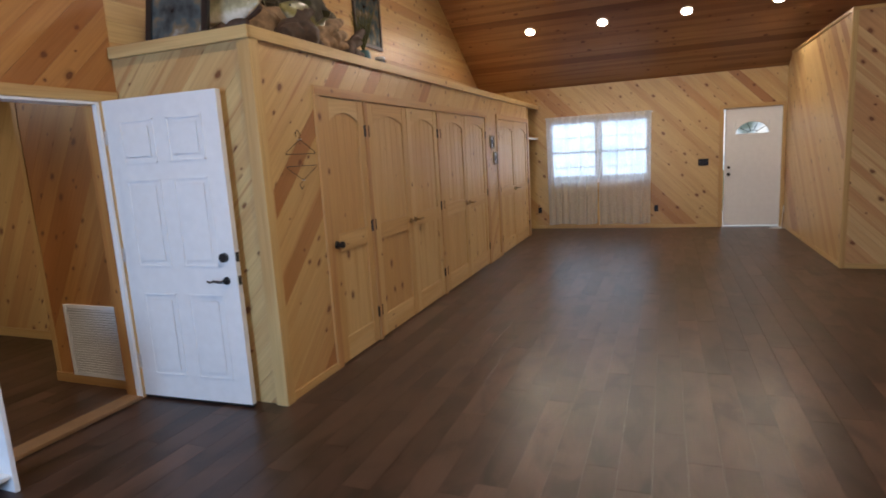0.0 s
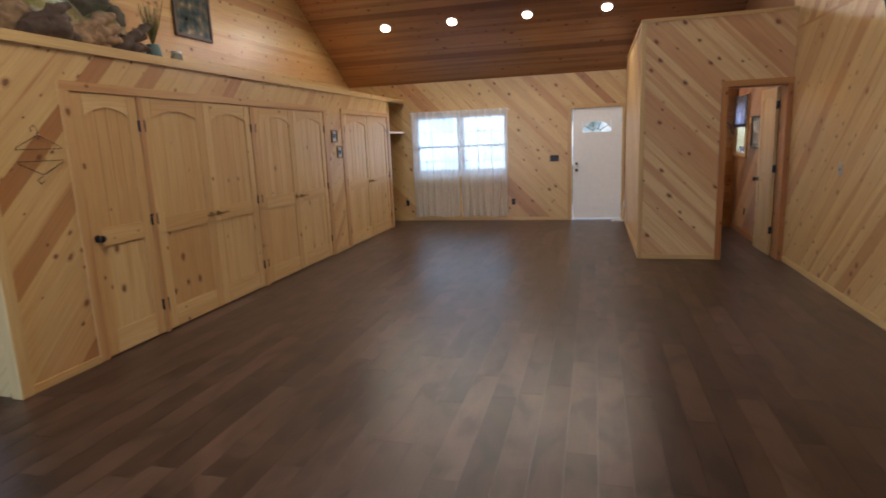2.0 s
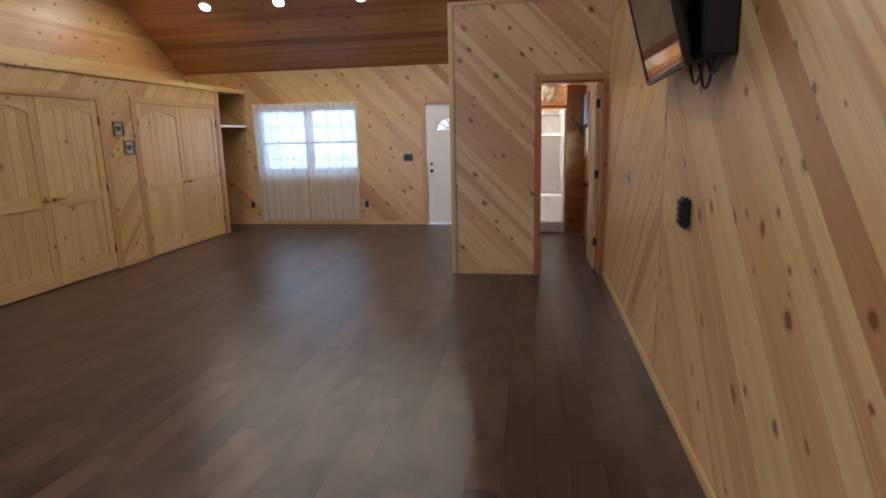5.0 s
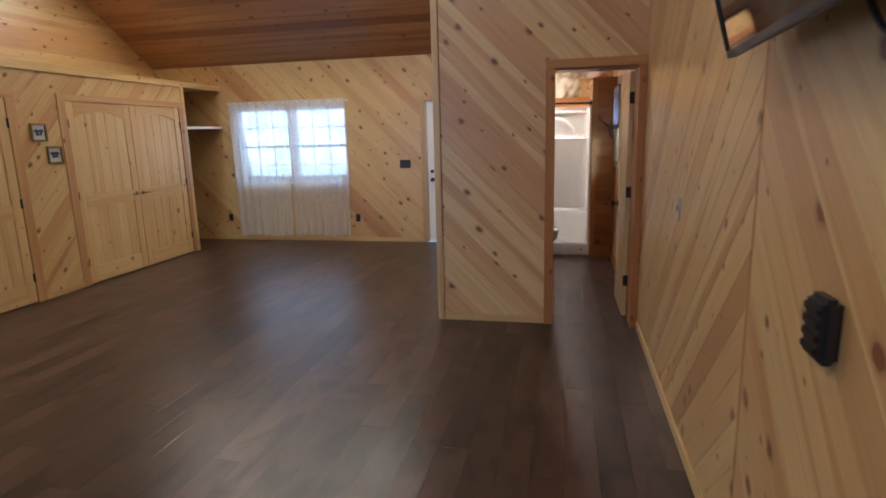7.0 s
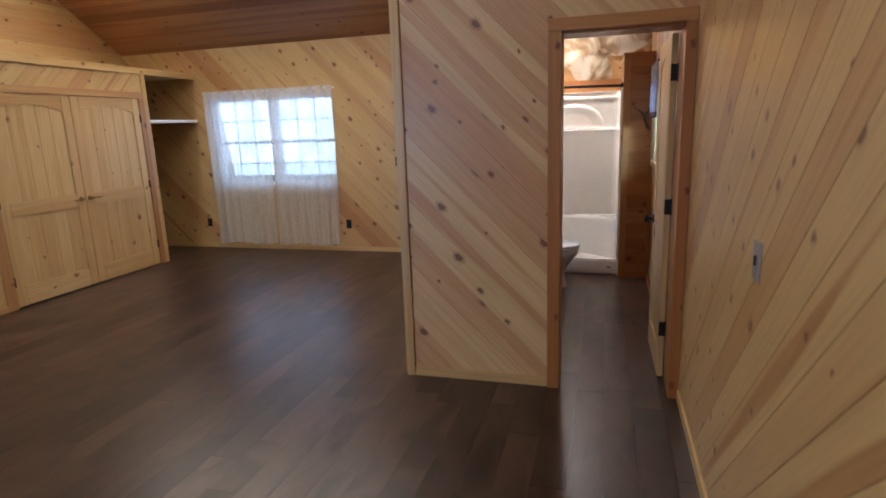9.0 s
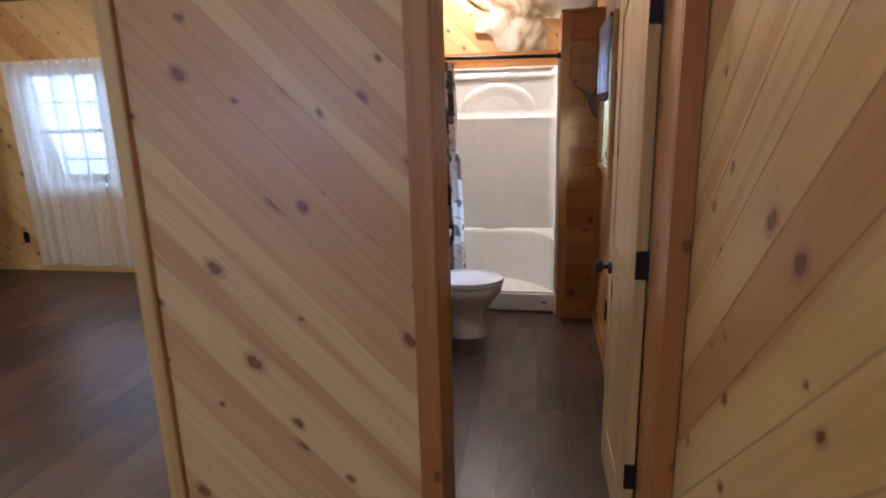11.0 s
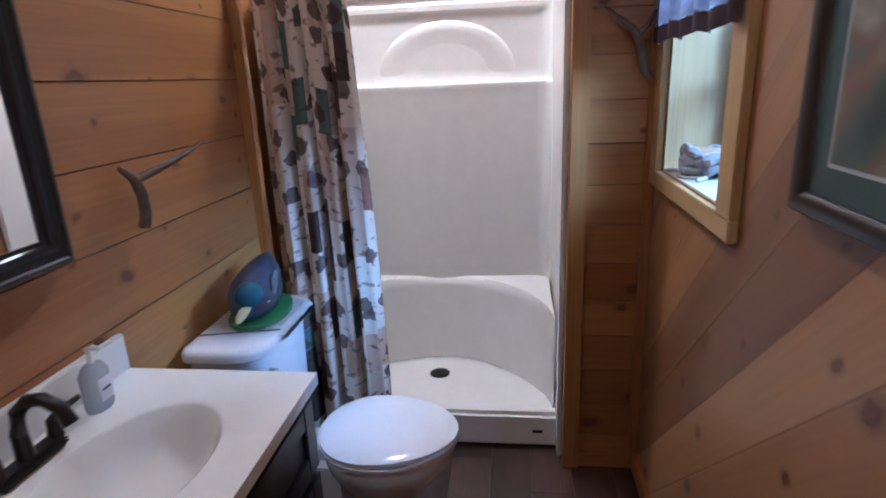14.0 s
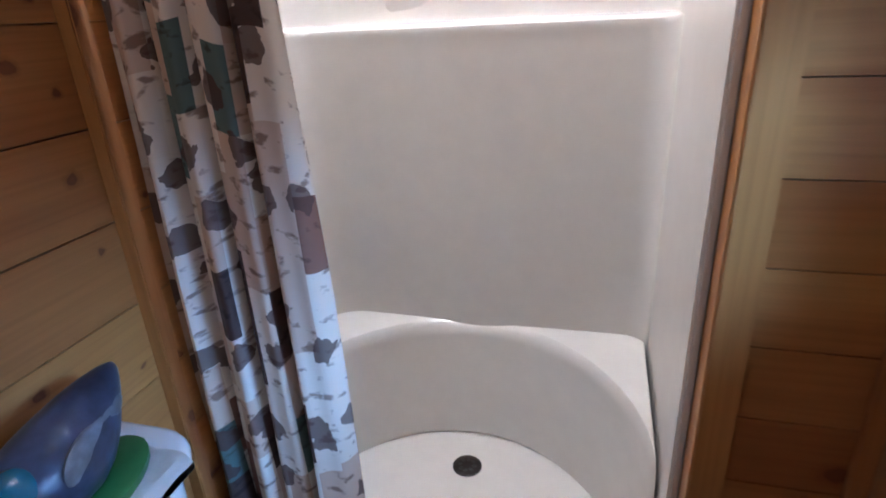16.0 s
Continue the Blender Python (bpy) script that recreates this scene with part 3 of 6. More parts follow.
# sloping board ceiling: one mesh
for nm, ya, yb in (("ceiling", RIDGE_Y, 12.10), ("ceiling_back", -1.1, RIDGE_Y)):
    dy, dz = yb - ya, ceil_z(yb) - ceil_z(ya)
    ln = math.hypot(dy, dz)
    va = Vector((0, dy / ln, dz / ln))
    na = Vector((0, dz / ln, -dy / ln))
    J = ([], [], [])
    boards(None, Vector((0, ya, ceil_z(ya))), (1, 0, 0), na, [rect(-0.3, 6.9, 0, ln)], 0, 0.138, PINE_CEIL, vax=va, joined=J)
    b0 = len(J[1])
    J[1].extend([Vector((-0.34, ya, ceil_z(ya))) - na * 0.004, Vector((6.95, ya, ceil_z(ya))) - na * 0.004, Vector((6.95, yb, ceil_z(yb))) - na * 0.004, Vector((-0.34, yb, ceil_z(yb))) - na * 0.004,
                 Vector((-0.34, ya, ceil_z(ya))) - na * 0.2, Vector((6.95, ya, ceil_z(ya))) - na * 0.2, Vector((6.95, yb, ceil_z(yb))) - na * 0.2, Vector((-0.34, yb, ceil_z(yb))) - na * 0.2])
    for q in ((0, 1, 2, 3), (7, 6, 5, 4), (0, 4, 5, 1), (1, 5, 6, 2), (2, 6, 7, 3), (3, 7, 4, 0)):
        J[0].append([b0 + i for i in q])
        J[2].extend([(0, 0), (1, 0), (1, 1), (0, 1)])
    me = bpy.data.meshes.new(nm)
    me.from_pydata(J[1], [], J[0])
    lay = me.uv_layers.new(name="UVMap")
    lay.data.foreach_set("uv", [c for uv in J[2] for c in uv])
    me.materials.append(PINE_CEIL)
    tagged(new(nm, me), "vaulted ceiling of reddish knotty pine boards", kind="structure")

# downlights; the fittings at y = 8.0 only accompany the added fill lamps
LENS = glow("lamp_lens", (1.0, 0.88, 0.72), 170)
tilt = math.atan(PITCH)
first = None
for lx, ly in LAMPS:
    m = pose(lx, ly, ceil_z(ly) - 0.025, math.degrees(-tilt))
    if first is None:
        first = empty("ceiling_downlight", m, "round recessed downlight or added fill lamp glowing warm white in the sloping ceiling", "downlight", "ceiling downlights")
        ring = lathe([(0.068, 0.012), (0.092, 0.010), (0.095, 0.0), (0.072, -0.012), (0.068, -0.004)], (0, 0, 0))
        ring.transform(m)
        part("trim_ring", ring, plain("lamp_ring", (0.8, 0.76, 0.7), 0.4), first, smooth=True)
        disc = lathe([(0.001, -0.006), (0.068, -0.006), (0.068, 0.004), (0.001, 0.004)], (0, 0, 0))
        disc.transform(m)
        part("lens", disc, LENS, first, "glowing frosted lens")
    else:
        copy_thing(first, m)

# ---- floor planks ----


def floor_planks():
    pw, pl_ = 0.158, 1.22
    shared = {}
    far = ([], [], [])
    rng = random.Random(4)
    for i in range(-28, 44):
        x0 = i * pw
        x1 = x0 + pw
        if x0 < -4.2 or x0 > 6.72:
            continue
        x1 = min(x1, 6.73)
        y = -1.1 - rng.random() * pl_
        while y < 12.08:
            a, b = max(y, -1.1), min(y + pl_, 12.08)
            y += pl_
            if x0 < -0.4:
                a, b = max(a, 0.4), min(b, 4.5)
            if b - a < 0.02:
                continue
            g = 0.0002
            ln, wd = round(b - a, 3), round(x1 - x0, 3)
            hx, hy = wd / 2 - g, ln / 2 - g
            vs = [(-hx, -hy, -0.002), (hx, -hy, -0.002), (hx, hy, -0.002), (-hx, hy, -0.002), (-hx + 0.0006, -hy + 0.0006, 0), (hx - 0.0006, -hy + 0.0006, 0), (hx - 0.0006, hy - 0.0006, 0), (-hx + 0.0006, hy - 0.0006, 0)]
            fs = [(4, 5, 6, 7), (0, 1, 5, 4), (1, 2, 6, 5), (2, 3, 7, 6), (3, 0, 4, 7)]
            cx, cy = (x0 + x1) / 2, (a + b) / 2
            near = (x0 > 2.4 and 4.4 < cy) or (x0 > 5.2 and cy > 2.6)
            if near:
                if (ln, wd) not in shared:
                    me = bpy.data.meshes.new("floor_plank")
                    me.from_pydata(vs, [], fs)
                    lay = me.uv_layers.new(name="UVMap")
                    lay.data.foreach_set("uv", [c for f in fs for k in f for c in (vs[k][1], vs[k][0])])
                    me.materials.append(FLOOR)
                    shared[(ln, wd)] = me
                ob = new("floor_plank", shared[(ln, wd)])
                ob.location = (cx, cy, 0)
                ob.parent = FLOOR_OB
            else:
                k0 = len(far[1])
                far[1].extend((v[0] + cx, v[1] + cy, v[2]) for v in vs)
                far[0].extend([k0 + k for k in f] for f in fs)
                far[2].extend((vs[k][1] + cy, vs[k][0] + cx) for f in fs for k in f)
    me = bpy.data.meshes.new("floor_planks_far")
    me.from_pydata(far[1], [], far[0])
    lay = me.uv_layers.new(name="UVMap")
    lay.data.foreach_set("uv", [c for uv in far[2] for c in uv])
    me.materials.append(FLOOR_FAR)
    ob = tagged(new("floor_planks_far", me), "dark brown laminate planks", kind="stuff")
    ob.parent = FLOOR_OB

# ---- closet doors ----


def tf(bm, m):
    bm.transform(m)
    return bm


def arch_rail(x0, x1, z_top, z_side, rise, y0, y1, n=12):
    """A top rail whose lower edge is a shallow arch."""
    bm = bmesh.new()
    rows = []
    for i in range(n + 1):
        t = i / n
        x = x0 + (x1 - x0) * t
        zl = z_side + rise * math.sin(math.pi * t) ** 0.8
        rows.append([bm.verts.new((x, y, z)) for y, z in ((y0, zl), (y0, z_top), (y1, z_top), (y1, zl))])
    for a, b in zip(rows, rows[1:]):
        for k in range(4):
            bm.faces.new((a[k], a[(k + 1) % 4], b[(k + 1) % 4], b[k]))
    bm.faces.new(rows[0])
    bm.faces.new(rows[-1][::-1])
    return bm


def grooved(x0, x1, z0, z1, y, n, depth=0.014):
    """A panel of n upright strips with narrow grooves between them."""
    bm = bmesh.new()
    w = (x1 - x0) / n
    for i in range(n):
        box((x0 + i * w + 0.0007, y, z0), (x0 + (i + 1) * w - 0.0007, y + depth, z1), 0.002, bm=bm)
    box((x0, y + 0.004, z0), (x1, y + depth + 0.004, z1), bm=bm)
    return bm


def lever(parent, m, x, z, way, material, y=-0.002):
    """A lever handle on a round rose; way is -1 or 1 along x."""
    rose = rod((x, y, z), (x, y - 0.012, z), 0.026, 0.024, 20)
    h = part("handle", tf(rose, m), material, parent, smooth=True)
    pts = [(x, y - 0.010, z), (x, y - 0.045, z), (x + way * 0.02, y - 0.052, z), (x + way * 0.06, y - 0.05, z + 0.006), (x + way * 0.095, y - 0.048, z - 0.004), (x + way * 0.115, y - 0.045, z + 0.004)]
    part("lever", tf(tube(pts, [0.009, 0.009, 0.009, 0.008, 0.007, 0.006]), m), material, h, smooth=True)


def knob(parent, m, x, z, material, y=-0.002):
    h = part("handle", tf(rod((x, y, z), (x, y - 0.010, z), 0.03, 0.026, 20), m), material, parent, smooth=True)
    b = lathe([(0.008, 0.008), (0.009, 0.03), (0.024, 0.036), (0.028, 0.05), (0.022, 0.062), (0.004, 0.066)], (0, 0, 0), 18)
    b.transform(Matrix.Translation((x, y, z)) @ Matrix.Rotation(radians(90), 4, "X"))
    part("knob", tf(b, m), material, h, smooth=True)


def hinge(parent, m, x, z, material, y=-0.004):
    bm = box((x - 0.014, y, z - 0.045), (x + 0.014, y + 0.006, z + 0.045), 0.002)
    rod((x, y - 0.004, z - 0.048), (x, y - 0.004, z + 0.048), 0.006, seg=8, bm=bm)
    part("hinge", tf(bm, m), material, parent)


def pine_leaf(m, w, h, label, grip, side, hinge_side, handle_mat, group, strips=4, name="closet_door", t=0.035):
    """A pine door with an arched upper panel and a square lower one. side: where the grip sits, -1 or 1."""
    d = empty(name, m, label, "door", group)
    sw, lock0, lock1 = min(0.10, w * 0.17), 0.86, 1.0
    for x0 in (0, w - sw):
        part("stile", tf(box((x0, 0, 0), (x0 + sw, t, h), 0.004), m), PINE_DOOR, d, grain=(0, 0, 1))
    part("bottom_rail", tf(box((sw, 0.001, 0), (w - sw, t - 0.001, 0.19), 0.003), m), PINE_DOOR, d, grain=m.to_3x3() @ Vector((1, 0, 0)))
    part("lock_rail", tf(box((sw, 0.001, lock0), (w - sw, t - 0.001, lock1), 0.003), m), PINE_DOOR, d, grain=m.to_3x3() @ Vector((1, 0, 0)))
    part("top_rail", tf(arch_rail(sw, w - sw, h, h - 0.17, 0.07, 0.001, t - 0.001), m), PINE_DOOR, d, grain=m.to_3x3() @ Vector((1, 0, 0)))
    part("upper_panel", tf(grooved(sw, w - sw, lock1, h - 0.08, 0.012, strips), m), PINE_DOOR, d, grain=(0, 0, 1))
    part("lower_panel", tf(grooved(sw, w - sw, 0.19, lock0, 0.012, strips), m), PINE_DOOR, d, grain=(0, 0, 1))
    gx = sw * 0.5 if side < 0 else w - sw * 0.5
    if grip == "lever":
        lever(d, m, gx, 0.94, -side, handle_mat)
    elif grip == "knob":
        knob(d, m, gx, 0.93, handle_mat)
    if hinge_side:
        for z in (0.25, 1.0, 1.78):
            hinge(d, m, 0.0 if hinge_side < 0 else w, z, BRONZE)
    return d


FACE = 0.905
CL = "closed pale knotty pine closet door with an arched panel"


def closet_m(y):
    """Local x along the wall, front towards the room."""
    return Matrix(((0, -1, 0, FACE), (1, 0, 0, y), (0, 0, 1, 0.012), (0, 0, 0, 1)))


pine_leaf(closet_m(4.508), 0.622, 2.015, CL + " and a dark knob", "knob", -1, 1, BRONZE, "closet doors")
for ya, yb in ((5.188, 6.742), (6.823, 8.517), (9.203, 11.052)):
    half = (yb - ya) / 2
    pine_leaf(closet_m(ya), half - 0.002, 2.015, CL + " and a brass lever", "lever", 1, -1, BRASS, "closet doors", 5)
    pine_leaf(closet_m(ya + half + 0.002), half - 0.002, 2.015, CL + " and a brass lever", "lever", -1, 1, BRASS, "closet doors", 5)

# bathroom door, open against the side wall
mb = Matrix.Translation((6.668, 8.805, 0.012)) @ Matrix.Rotation(radians(91), 4, "Z")
bd = pine_leaf(mb @ pose(0, 0.0, 0), 0.615, 2.02, "open pine bathroom door with black hinges and knob", "", 1, 0, BRONZE, "", 4, "bathroom_door", 0.035)
for z in (0.313, 1.061, 1.812):
    bm = box((-0.012, -0.004, z - 0.045), (0.004, 0.036, z + 0.045), 0.002)
    rod((-0.008, -0.006, z - 0.05), (-0.008, -0.006, z + 0.05), 0.008, seg=8, bm=bm)
    part("hinge", tf(bm, mb), BRONZE, bd)
mk = mb @ Matrix(((1, 0, 0, 0), (0, -1, 0, 0.035), (0, 0, 1, 0), (0, 0, 0, 1)))
knob(bd, mk, 0.54, 0.905, BRONZE)

# ---- white doors ----


def six_panel(m, name, w, h, label, lights, knobs, hinge_x):
    d = empty(name, m, label, "door")
    part("slab", tf(box((0, 0, 0), (w, 0.044, h), 0.002), m), WHITE_PAINT, d)
    mx, gut = w * 0.135, w * 0.11
    pw = (w - 2 * mx - gut) / 2
    rows = [(0.16, 0.74), (0.92, 1.50), (1.60, 1.88)]
    if lights:
        rows = [rows[0], (0.92, 1.40)]
    for z0, z1 in rows:
        for x0 in (mx, mx + pw + gut):
            bm = bmesh.new()
            for a, b in (((x0, -0.004, z0), (x0 + pw, 0.002, z0 + 0.016)), ((x0, -0.004, z1 - 0.016), (x0 + pw, 0.002, z1)), ((x0, -0.004, z0), (x0 + 0.016, 0.002, z1)), ((x0 + pw - 0.016, -0.004, z0), (x0 + pw, 0.002, z1))):
                box(a, b, 0.0025, bm=bm)
            box((x0 + 0.042, -0.005, z0 + 0.042), (x0 + pw - 0.042, 0.002, z1 - 0.042), 0.004, bm=bm)
            part("raised_panel", tf(bm, m), WHITE_PAINT, d)
    return d


mw = Matrix.Translation((-0.205, 3.660, 0.02)) @ Matrix.Rotation(radians(2.5), 4, "Z")
wd = six_panel(mw, "side_room_door", 0.905, 2.015, "open white six-panel steel door with black lever and deadbolt", False, True, 0)
part("deadbolt", tf(rod((0.825, 0.0, 0.985), (0.825, -0.022, 0.985), 0.032, 0.028, 20), mw), BLACK, wd, smooth=True)
lever(wd, mw, 0.825, 0.835, -1, BLACK)
for z in (0.835, 0.985):
    part("latch_plate", tf(box((0.9045, 0.008, z - 0.03), (0.907, 0.036, z + 0.03)), mw), BLACK, wd)
for z in (0.25, 1.0, 1.78):
    hinge(wd, mw, 0.0, z, STEEL)
part("door_sweep", tf(box((0.0, 0.004, -0.016), (0.905, 0.04, 0.0)), mw), BLACK, wd, "black rubber sweep")

mf = Matrix.Translation((4.174, 12.10, 0.030))
fd = empty("front_door", mf, "closed white panelled front door with a fanlight", "door")
FX0, FX1, FZ0, FZ1 = 0.16, 0.68, 1.575, 1.79
sl = bmesh.new()
for a, b in (((0, 0, 0), (0.868, 0.044, FZ0)), ((0, 0, FZ0), (FX0, 0.044, FZ1)), ((FX1, 0, FZ0), (0.868, 0.044, FZ1)), ((0, 0, FZ1), (0.868, 0.044, 2.015))):
    box(a, b, bm=sl)
part("slab", tf(sl, mf), WHITE_PAINT, fd)
for z0, z1 in ((0.16, 0.70), (0.84, 1.42)):
    for x0 in (0.12, 0.48):
        bm = bmesh.new()
        for a, b in (((x0, -0.004, z0), (x0 + 0.28, 0.002, z0 + 0.016)), ((x0, -0.004, z1 - 0.016), (x0 + 0.28, 0.002, z1)), ((x0, -0.004, z0), (x0 + 0.016, 0.002, z1)), ((x0 + 0.264, -0.004, z0), (x0 + 0.28, 0.002, z1))):
            box(a, b, 0.0025, bm=bm)
        box((x0 + 0.042, -0.005, z0 + 0.042), (x0 + 0.238, 0.002, z1 - 0.042), 0.004, bm=bm)
        part("raised_panel", tf(bm, mf), WHITE_PAINT, fd)
cxf, rxf, rzf = (FX0 + FX1) / 2, (FX1 - FX0) / 2, FZ1 - FZ0
# spandrels that leave a half-ellipse of glass
fan = bmesh.new()
N = 20
prev = None
for i in range(N + 1):
    a = math.pi * i / N
    x, z = cxf - rxf * 0.97 * math.cos(a), FZ0 + 0.012 + (rzf - 0.018) * math.sin(a)
    col = [fan.verts.new((x, y, zz)) for y, zz in ((-0.004, z), (-0.004, FZ1 + 0.01), (0.04, FZ1 + 0.01), (0.04, z))]
    if prev:
        for k in range(4):
            fan.faces.new((prev[k], prev[(k + 1) % 4], col[(k + 1) % 4], col[k]))
    prev = col
box((FX0 - 0.02, -0.006, FZ0 - 0.02), (FX1 + 0.02, 0.0, FZ0 + 0.012), bm=fan)
fl = part("fanlight", tf(fan, mf), WHITE_PAINT, fd)
part("pane", tf(box((FX0, 0.018, FZ0), (FX1, 0.024, FZ1)), mf), GLASS, fl).visible_shadow = False
bars = bmesh.new()
for k in range(1, 5):
    a = math.pi * k / 5
    rod((cxf + 0.07 * -math.cos(a), 0.012, FZ0 + 0.012 + 0.05 * math.sin(a)), (cxf - rxf * math.cos(a), 0.012, FZ0 + 0.012 + (rzf - 0.02) * math.sin(a)), 0.005, seg=6, bm=bars)
tube([(cxf - 0.075 * math.cos(math.pi * k / 10), 0.012, FZ0 + 0.012 + 0.055 * math.sin(math.pi * k / 10)) for k in range(11)], 0.005, 6, bm=bars)
part("glazing_bar", tf(bars, mf), BLACK, fl)
for z, r in ((1.02, 0.024), (0.90, 0.03)):
    b = lathe([(r, 0.0), (r, 0.01), (r * 0.4, 0.014), (r * 0.4, 0.03), (r, 0.036), (r * 0.9, 0.055), (0.003, 0.06)], (0, 0, 0), 16)
    b.transform(mf @ Matrix.Translation((0.065, 0, z)) @ Matrix.Rotation(radians(90), 4, "X"))
    part("knob", b, BRONZE, fd, smooth=True)
for z in (0.25, 1.0, 1.8):
    hinge(fd, mf, 0.872, z, STEEL)
trim("front_door_frame", [((4.12, 12.07, 0), (4.152, 12.20, 2.05)), ((5.044, 12.07, 0), (5.06, 12.20, 2.05)), ((4.12, 12.07, 2.05), (5.06, 12.20, 2.07)),
                          ((4.08, 12.062, 0), (4.12, 12.08, 2.11)), ((5.06, 12.062, 0), (5.09, 12.08, 2.11)), ((4.08, 12.060, 2.07), (5.09, 12.08, 2.115))], "pine front door frame")
part("door_sill", box((4.13, 12.07, -0.001), (5.05, 12.3, 0.012), 0.003), STEEL, label="bright metal sill under the front door", kind="structure")

# ---- front window and curtain ----
win = empty("window_front", (2.02, 12.2, 0.87), "white double window with divided panes", kind="structure")
for x0, x1 in ((1.12, 2.0), (2.05, 2.93)):
    fr = bmesh.new()
    for a, b in (((x0, 12.16, 0.87), (x0 + 0.045, 12.24, 2.04)), ((x1 - 0.045, 12.16, 0.87), (x1, 12.24, 2.04)), ((x0, 12.16, 0.87), (x1, 12.24, 0.915)), ((x0, 12.16, 1.995), (x1, 12.24, 2.04)), ((x0, 12.165, 1.43), (x1, 12.235, 1.475))):
        box(a, b, 0.003, bm=fr)
    f = part("window_frame", fr, WHITE_VINYL, win)
    for z0, z1 in ((0.91, 1.435), (1.47, 2.0)):
        part("pane", box((x0 + 0.04, 12.198, z0), (x1 - 0.04, 12.203, z1)), GLASS, f).visible_shadow = False
    mun = bmesh.new()
    for q in (0.333, 0.667):
        xx = x0 + 0.045 + (x1 - x0 - 0.09) * q
        box((xx - 0.008, 12.19, 0.91), (xx + 0.008, 12.21, 2.0), bm=mun)
    for zz in (1.17, 1.735):
        box((x0 + 0.04, 12.191, zz - 0.008), (x1 - 0.04, 12.209, zz + 0.008), bm=mun)
    part("muntin", mun, WHITE_VINYL, f)
part("mullion", box((2.0, 12.15, 0.87), (2.05, 12.24, 2.04)), WHITE_VINYL, win)

m_, n_, L_, p_ = mat("sheer_lace")
out = n_["Material Output"]
tr = n_.new("ShaderNodeBsdfTransparent")
tl = n_.new("ShaderNodeBsdfTranslucent")
df = n_.new("ShaderNodeBsdfDiffuse")
tl.inputs[0].default_value = (0.86, 0.88, 0.92, 1)
df.inputs[0].default_value = (0.80, 0.77, 0.70, 1)
tx = n_.new("ShaderNodeTexNoise")
tx.inputs["Scale"].default_value, tx.inputs["Detail"].default_value = 38, 4
co = n_.new("ShaderNodeTexCoord")
L_.new(co.outputs["Object"], tx.inputs["Vector"])
lr = ramp(n_, [(0.42, (0.36, 0.36, 0.36)), (0.6, (0.28, 0.28, 0.28))])
L_.new(tx.outputs[0], lr.inputs[0])
mx1, mx2 = n_.new("ShaderNodeMixShader"), n_.new("ShaderNodeMixShader")
mx1.inputs[0].default_value = 0.5
L_.new(tl.outputs[0], mx1.inputs[1])
L_.new(df.outputs[0], mx1.inputs[2])
L_.new(lr.outputs[0], mx2.inputs[0])
L_.new(mx1.outputs[0], mx2.inputs[1])
L_.new(tr.outputs[0], mx2.inputs[2])
L_.new(mx2.outputs[0], out.inputs[0])
SHEER = m_

cu = empty("window_curtain", (2.02, 12.05, 2.13), "gathered sheer white lace curtain hanging over the window", "curtain")
part("curtain_rod", rod((1.05, 12.035, 2.115), (3.0, 12.035, 2.105), 0.008), WHITE_VINYL, cu)


def curtain_panel(x0, x1, seed):
    rng = random.Random(seed)
    ph = [rng.uniform(0, 6.28) for _ in range(4)]

    def f(u, v):
        z = 2.135 - 2.05 * v - 0.012 * math.sin(9 * u + ph[0]) * v
        gather = 0.35 + 0.65 * min(1, v * 1.6)
        y = 12.02 + gather * (0.030 * math.sin(44 * u + ph[1] + 0.8 * math.sin(3 * v + ph[2])) + 0.012 * math.sin(83 * u + ph[3] + v))
        wob = 0.010 * math.sin(30 * u + 2 * v + ph[2]) * v
        inn = 0.03 * v * (1 - 2 * u)
        return (x0 + (x1 - x0) * u + wob + inn, y, z)
    return sheet(110, 24, f)


part("curtain_panel", curtain_panel(1.07, 2.03, 3), SHEER, cu, smooth=True)
part("curtain_panel", curtain_panel(2.02, 2.975, 8), SHEER, cu, smooth=True)

# ---- small fixtures in the main room ----


def plate(name, m, w, h, material, label, category, holes=()):
    """A wall plate: local x across, z up, front towards -y."""
    e = empty(name, m, label, category)
    part("cover", tf(box((-w / 2, 0, -h / 2), (w / 2, 0.007, h / 2), 0.0025), m), material, e)
    for x, z, a, b in holes:
        part("insert", tf(box((x - a / 2, -0.004, z - b / 2), (x + a / 2, 0.002, z + b / 2), 0.0015), m), BLACK if material is not BLACK else BRONZE, e)
    return e


plate("switch_plate", pose(3.835, 12.070, 1.165), 0.165, 0.115, BRONZE, "dark bronze triple switch plate on the pine wall", "switch", [(-0.05, 0, 0.03, 0.065), (0, 0, 0.03, 0.065), (0.05, 0, 0.03, 0.065)])
for ox in (0.90, 3.055):
    plate("power_outlet", pose(ox, 12.070, 0.36), 0.07, 0.115, BRONZE, "dark bronze power outlet low on the pine wall", "outlet", [(0, 0.025, 0.034, 0.03), (0, -0.025, 0.034, 0.03)])
RZ = lambda y, z: pose(6.722, y, z, 0, 0, -90)
plate("light_switch", RZ(7.08, 1.165), 0.075, 0.12, STEEL, "brushed steel single switch plate on the chevron pine wall", "switch", [(0, 0, 0.012, 0.03)])
kb = empty("wall_outlet_box", RZ(5.275, 1.135), "black surface-mounted outlet box with ridged cover", "outlet")
part("body", tf(box((-0.05, -0.035, -0.075), (0.05, 0.008, 0.075), 0.012), RZ(5.275, 1.135)), BLACK, kb, smooth=True)
for dz in (-0.045, -0.015, 0.015, 0.045):
    part("ridge", tf(box((-0.04, -0.042, dz - 0.009), (0.04, -0.034, dz + 0.009), 0.003), RZ(5.275, 1.135)), BRONZE, kb)

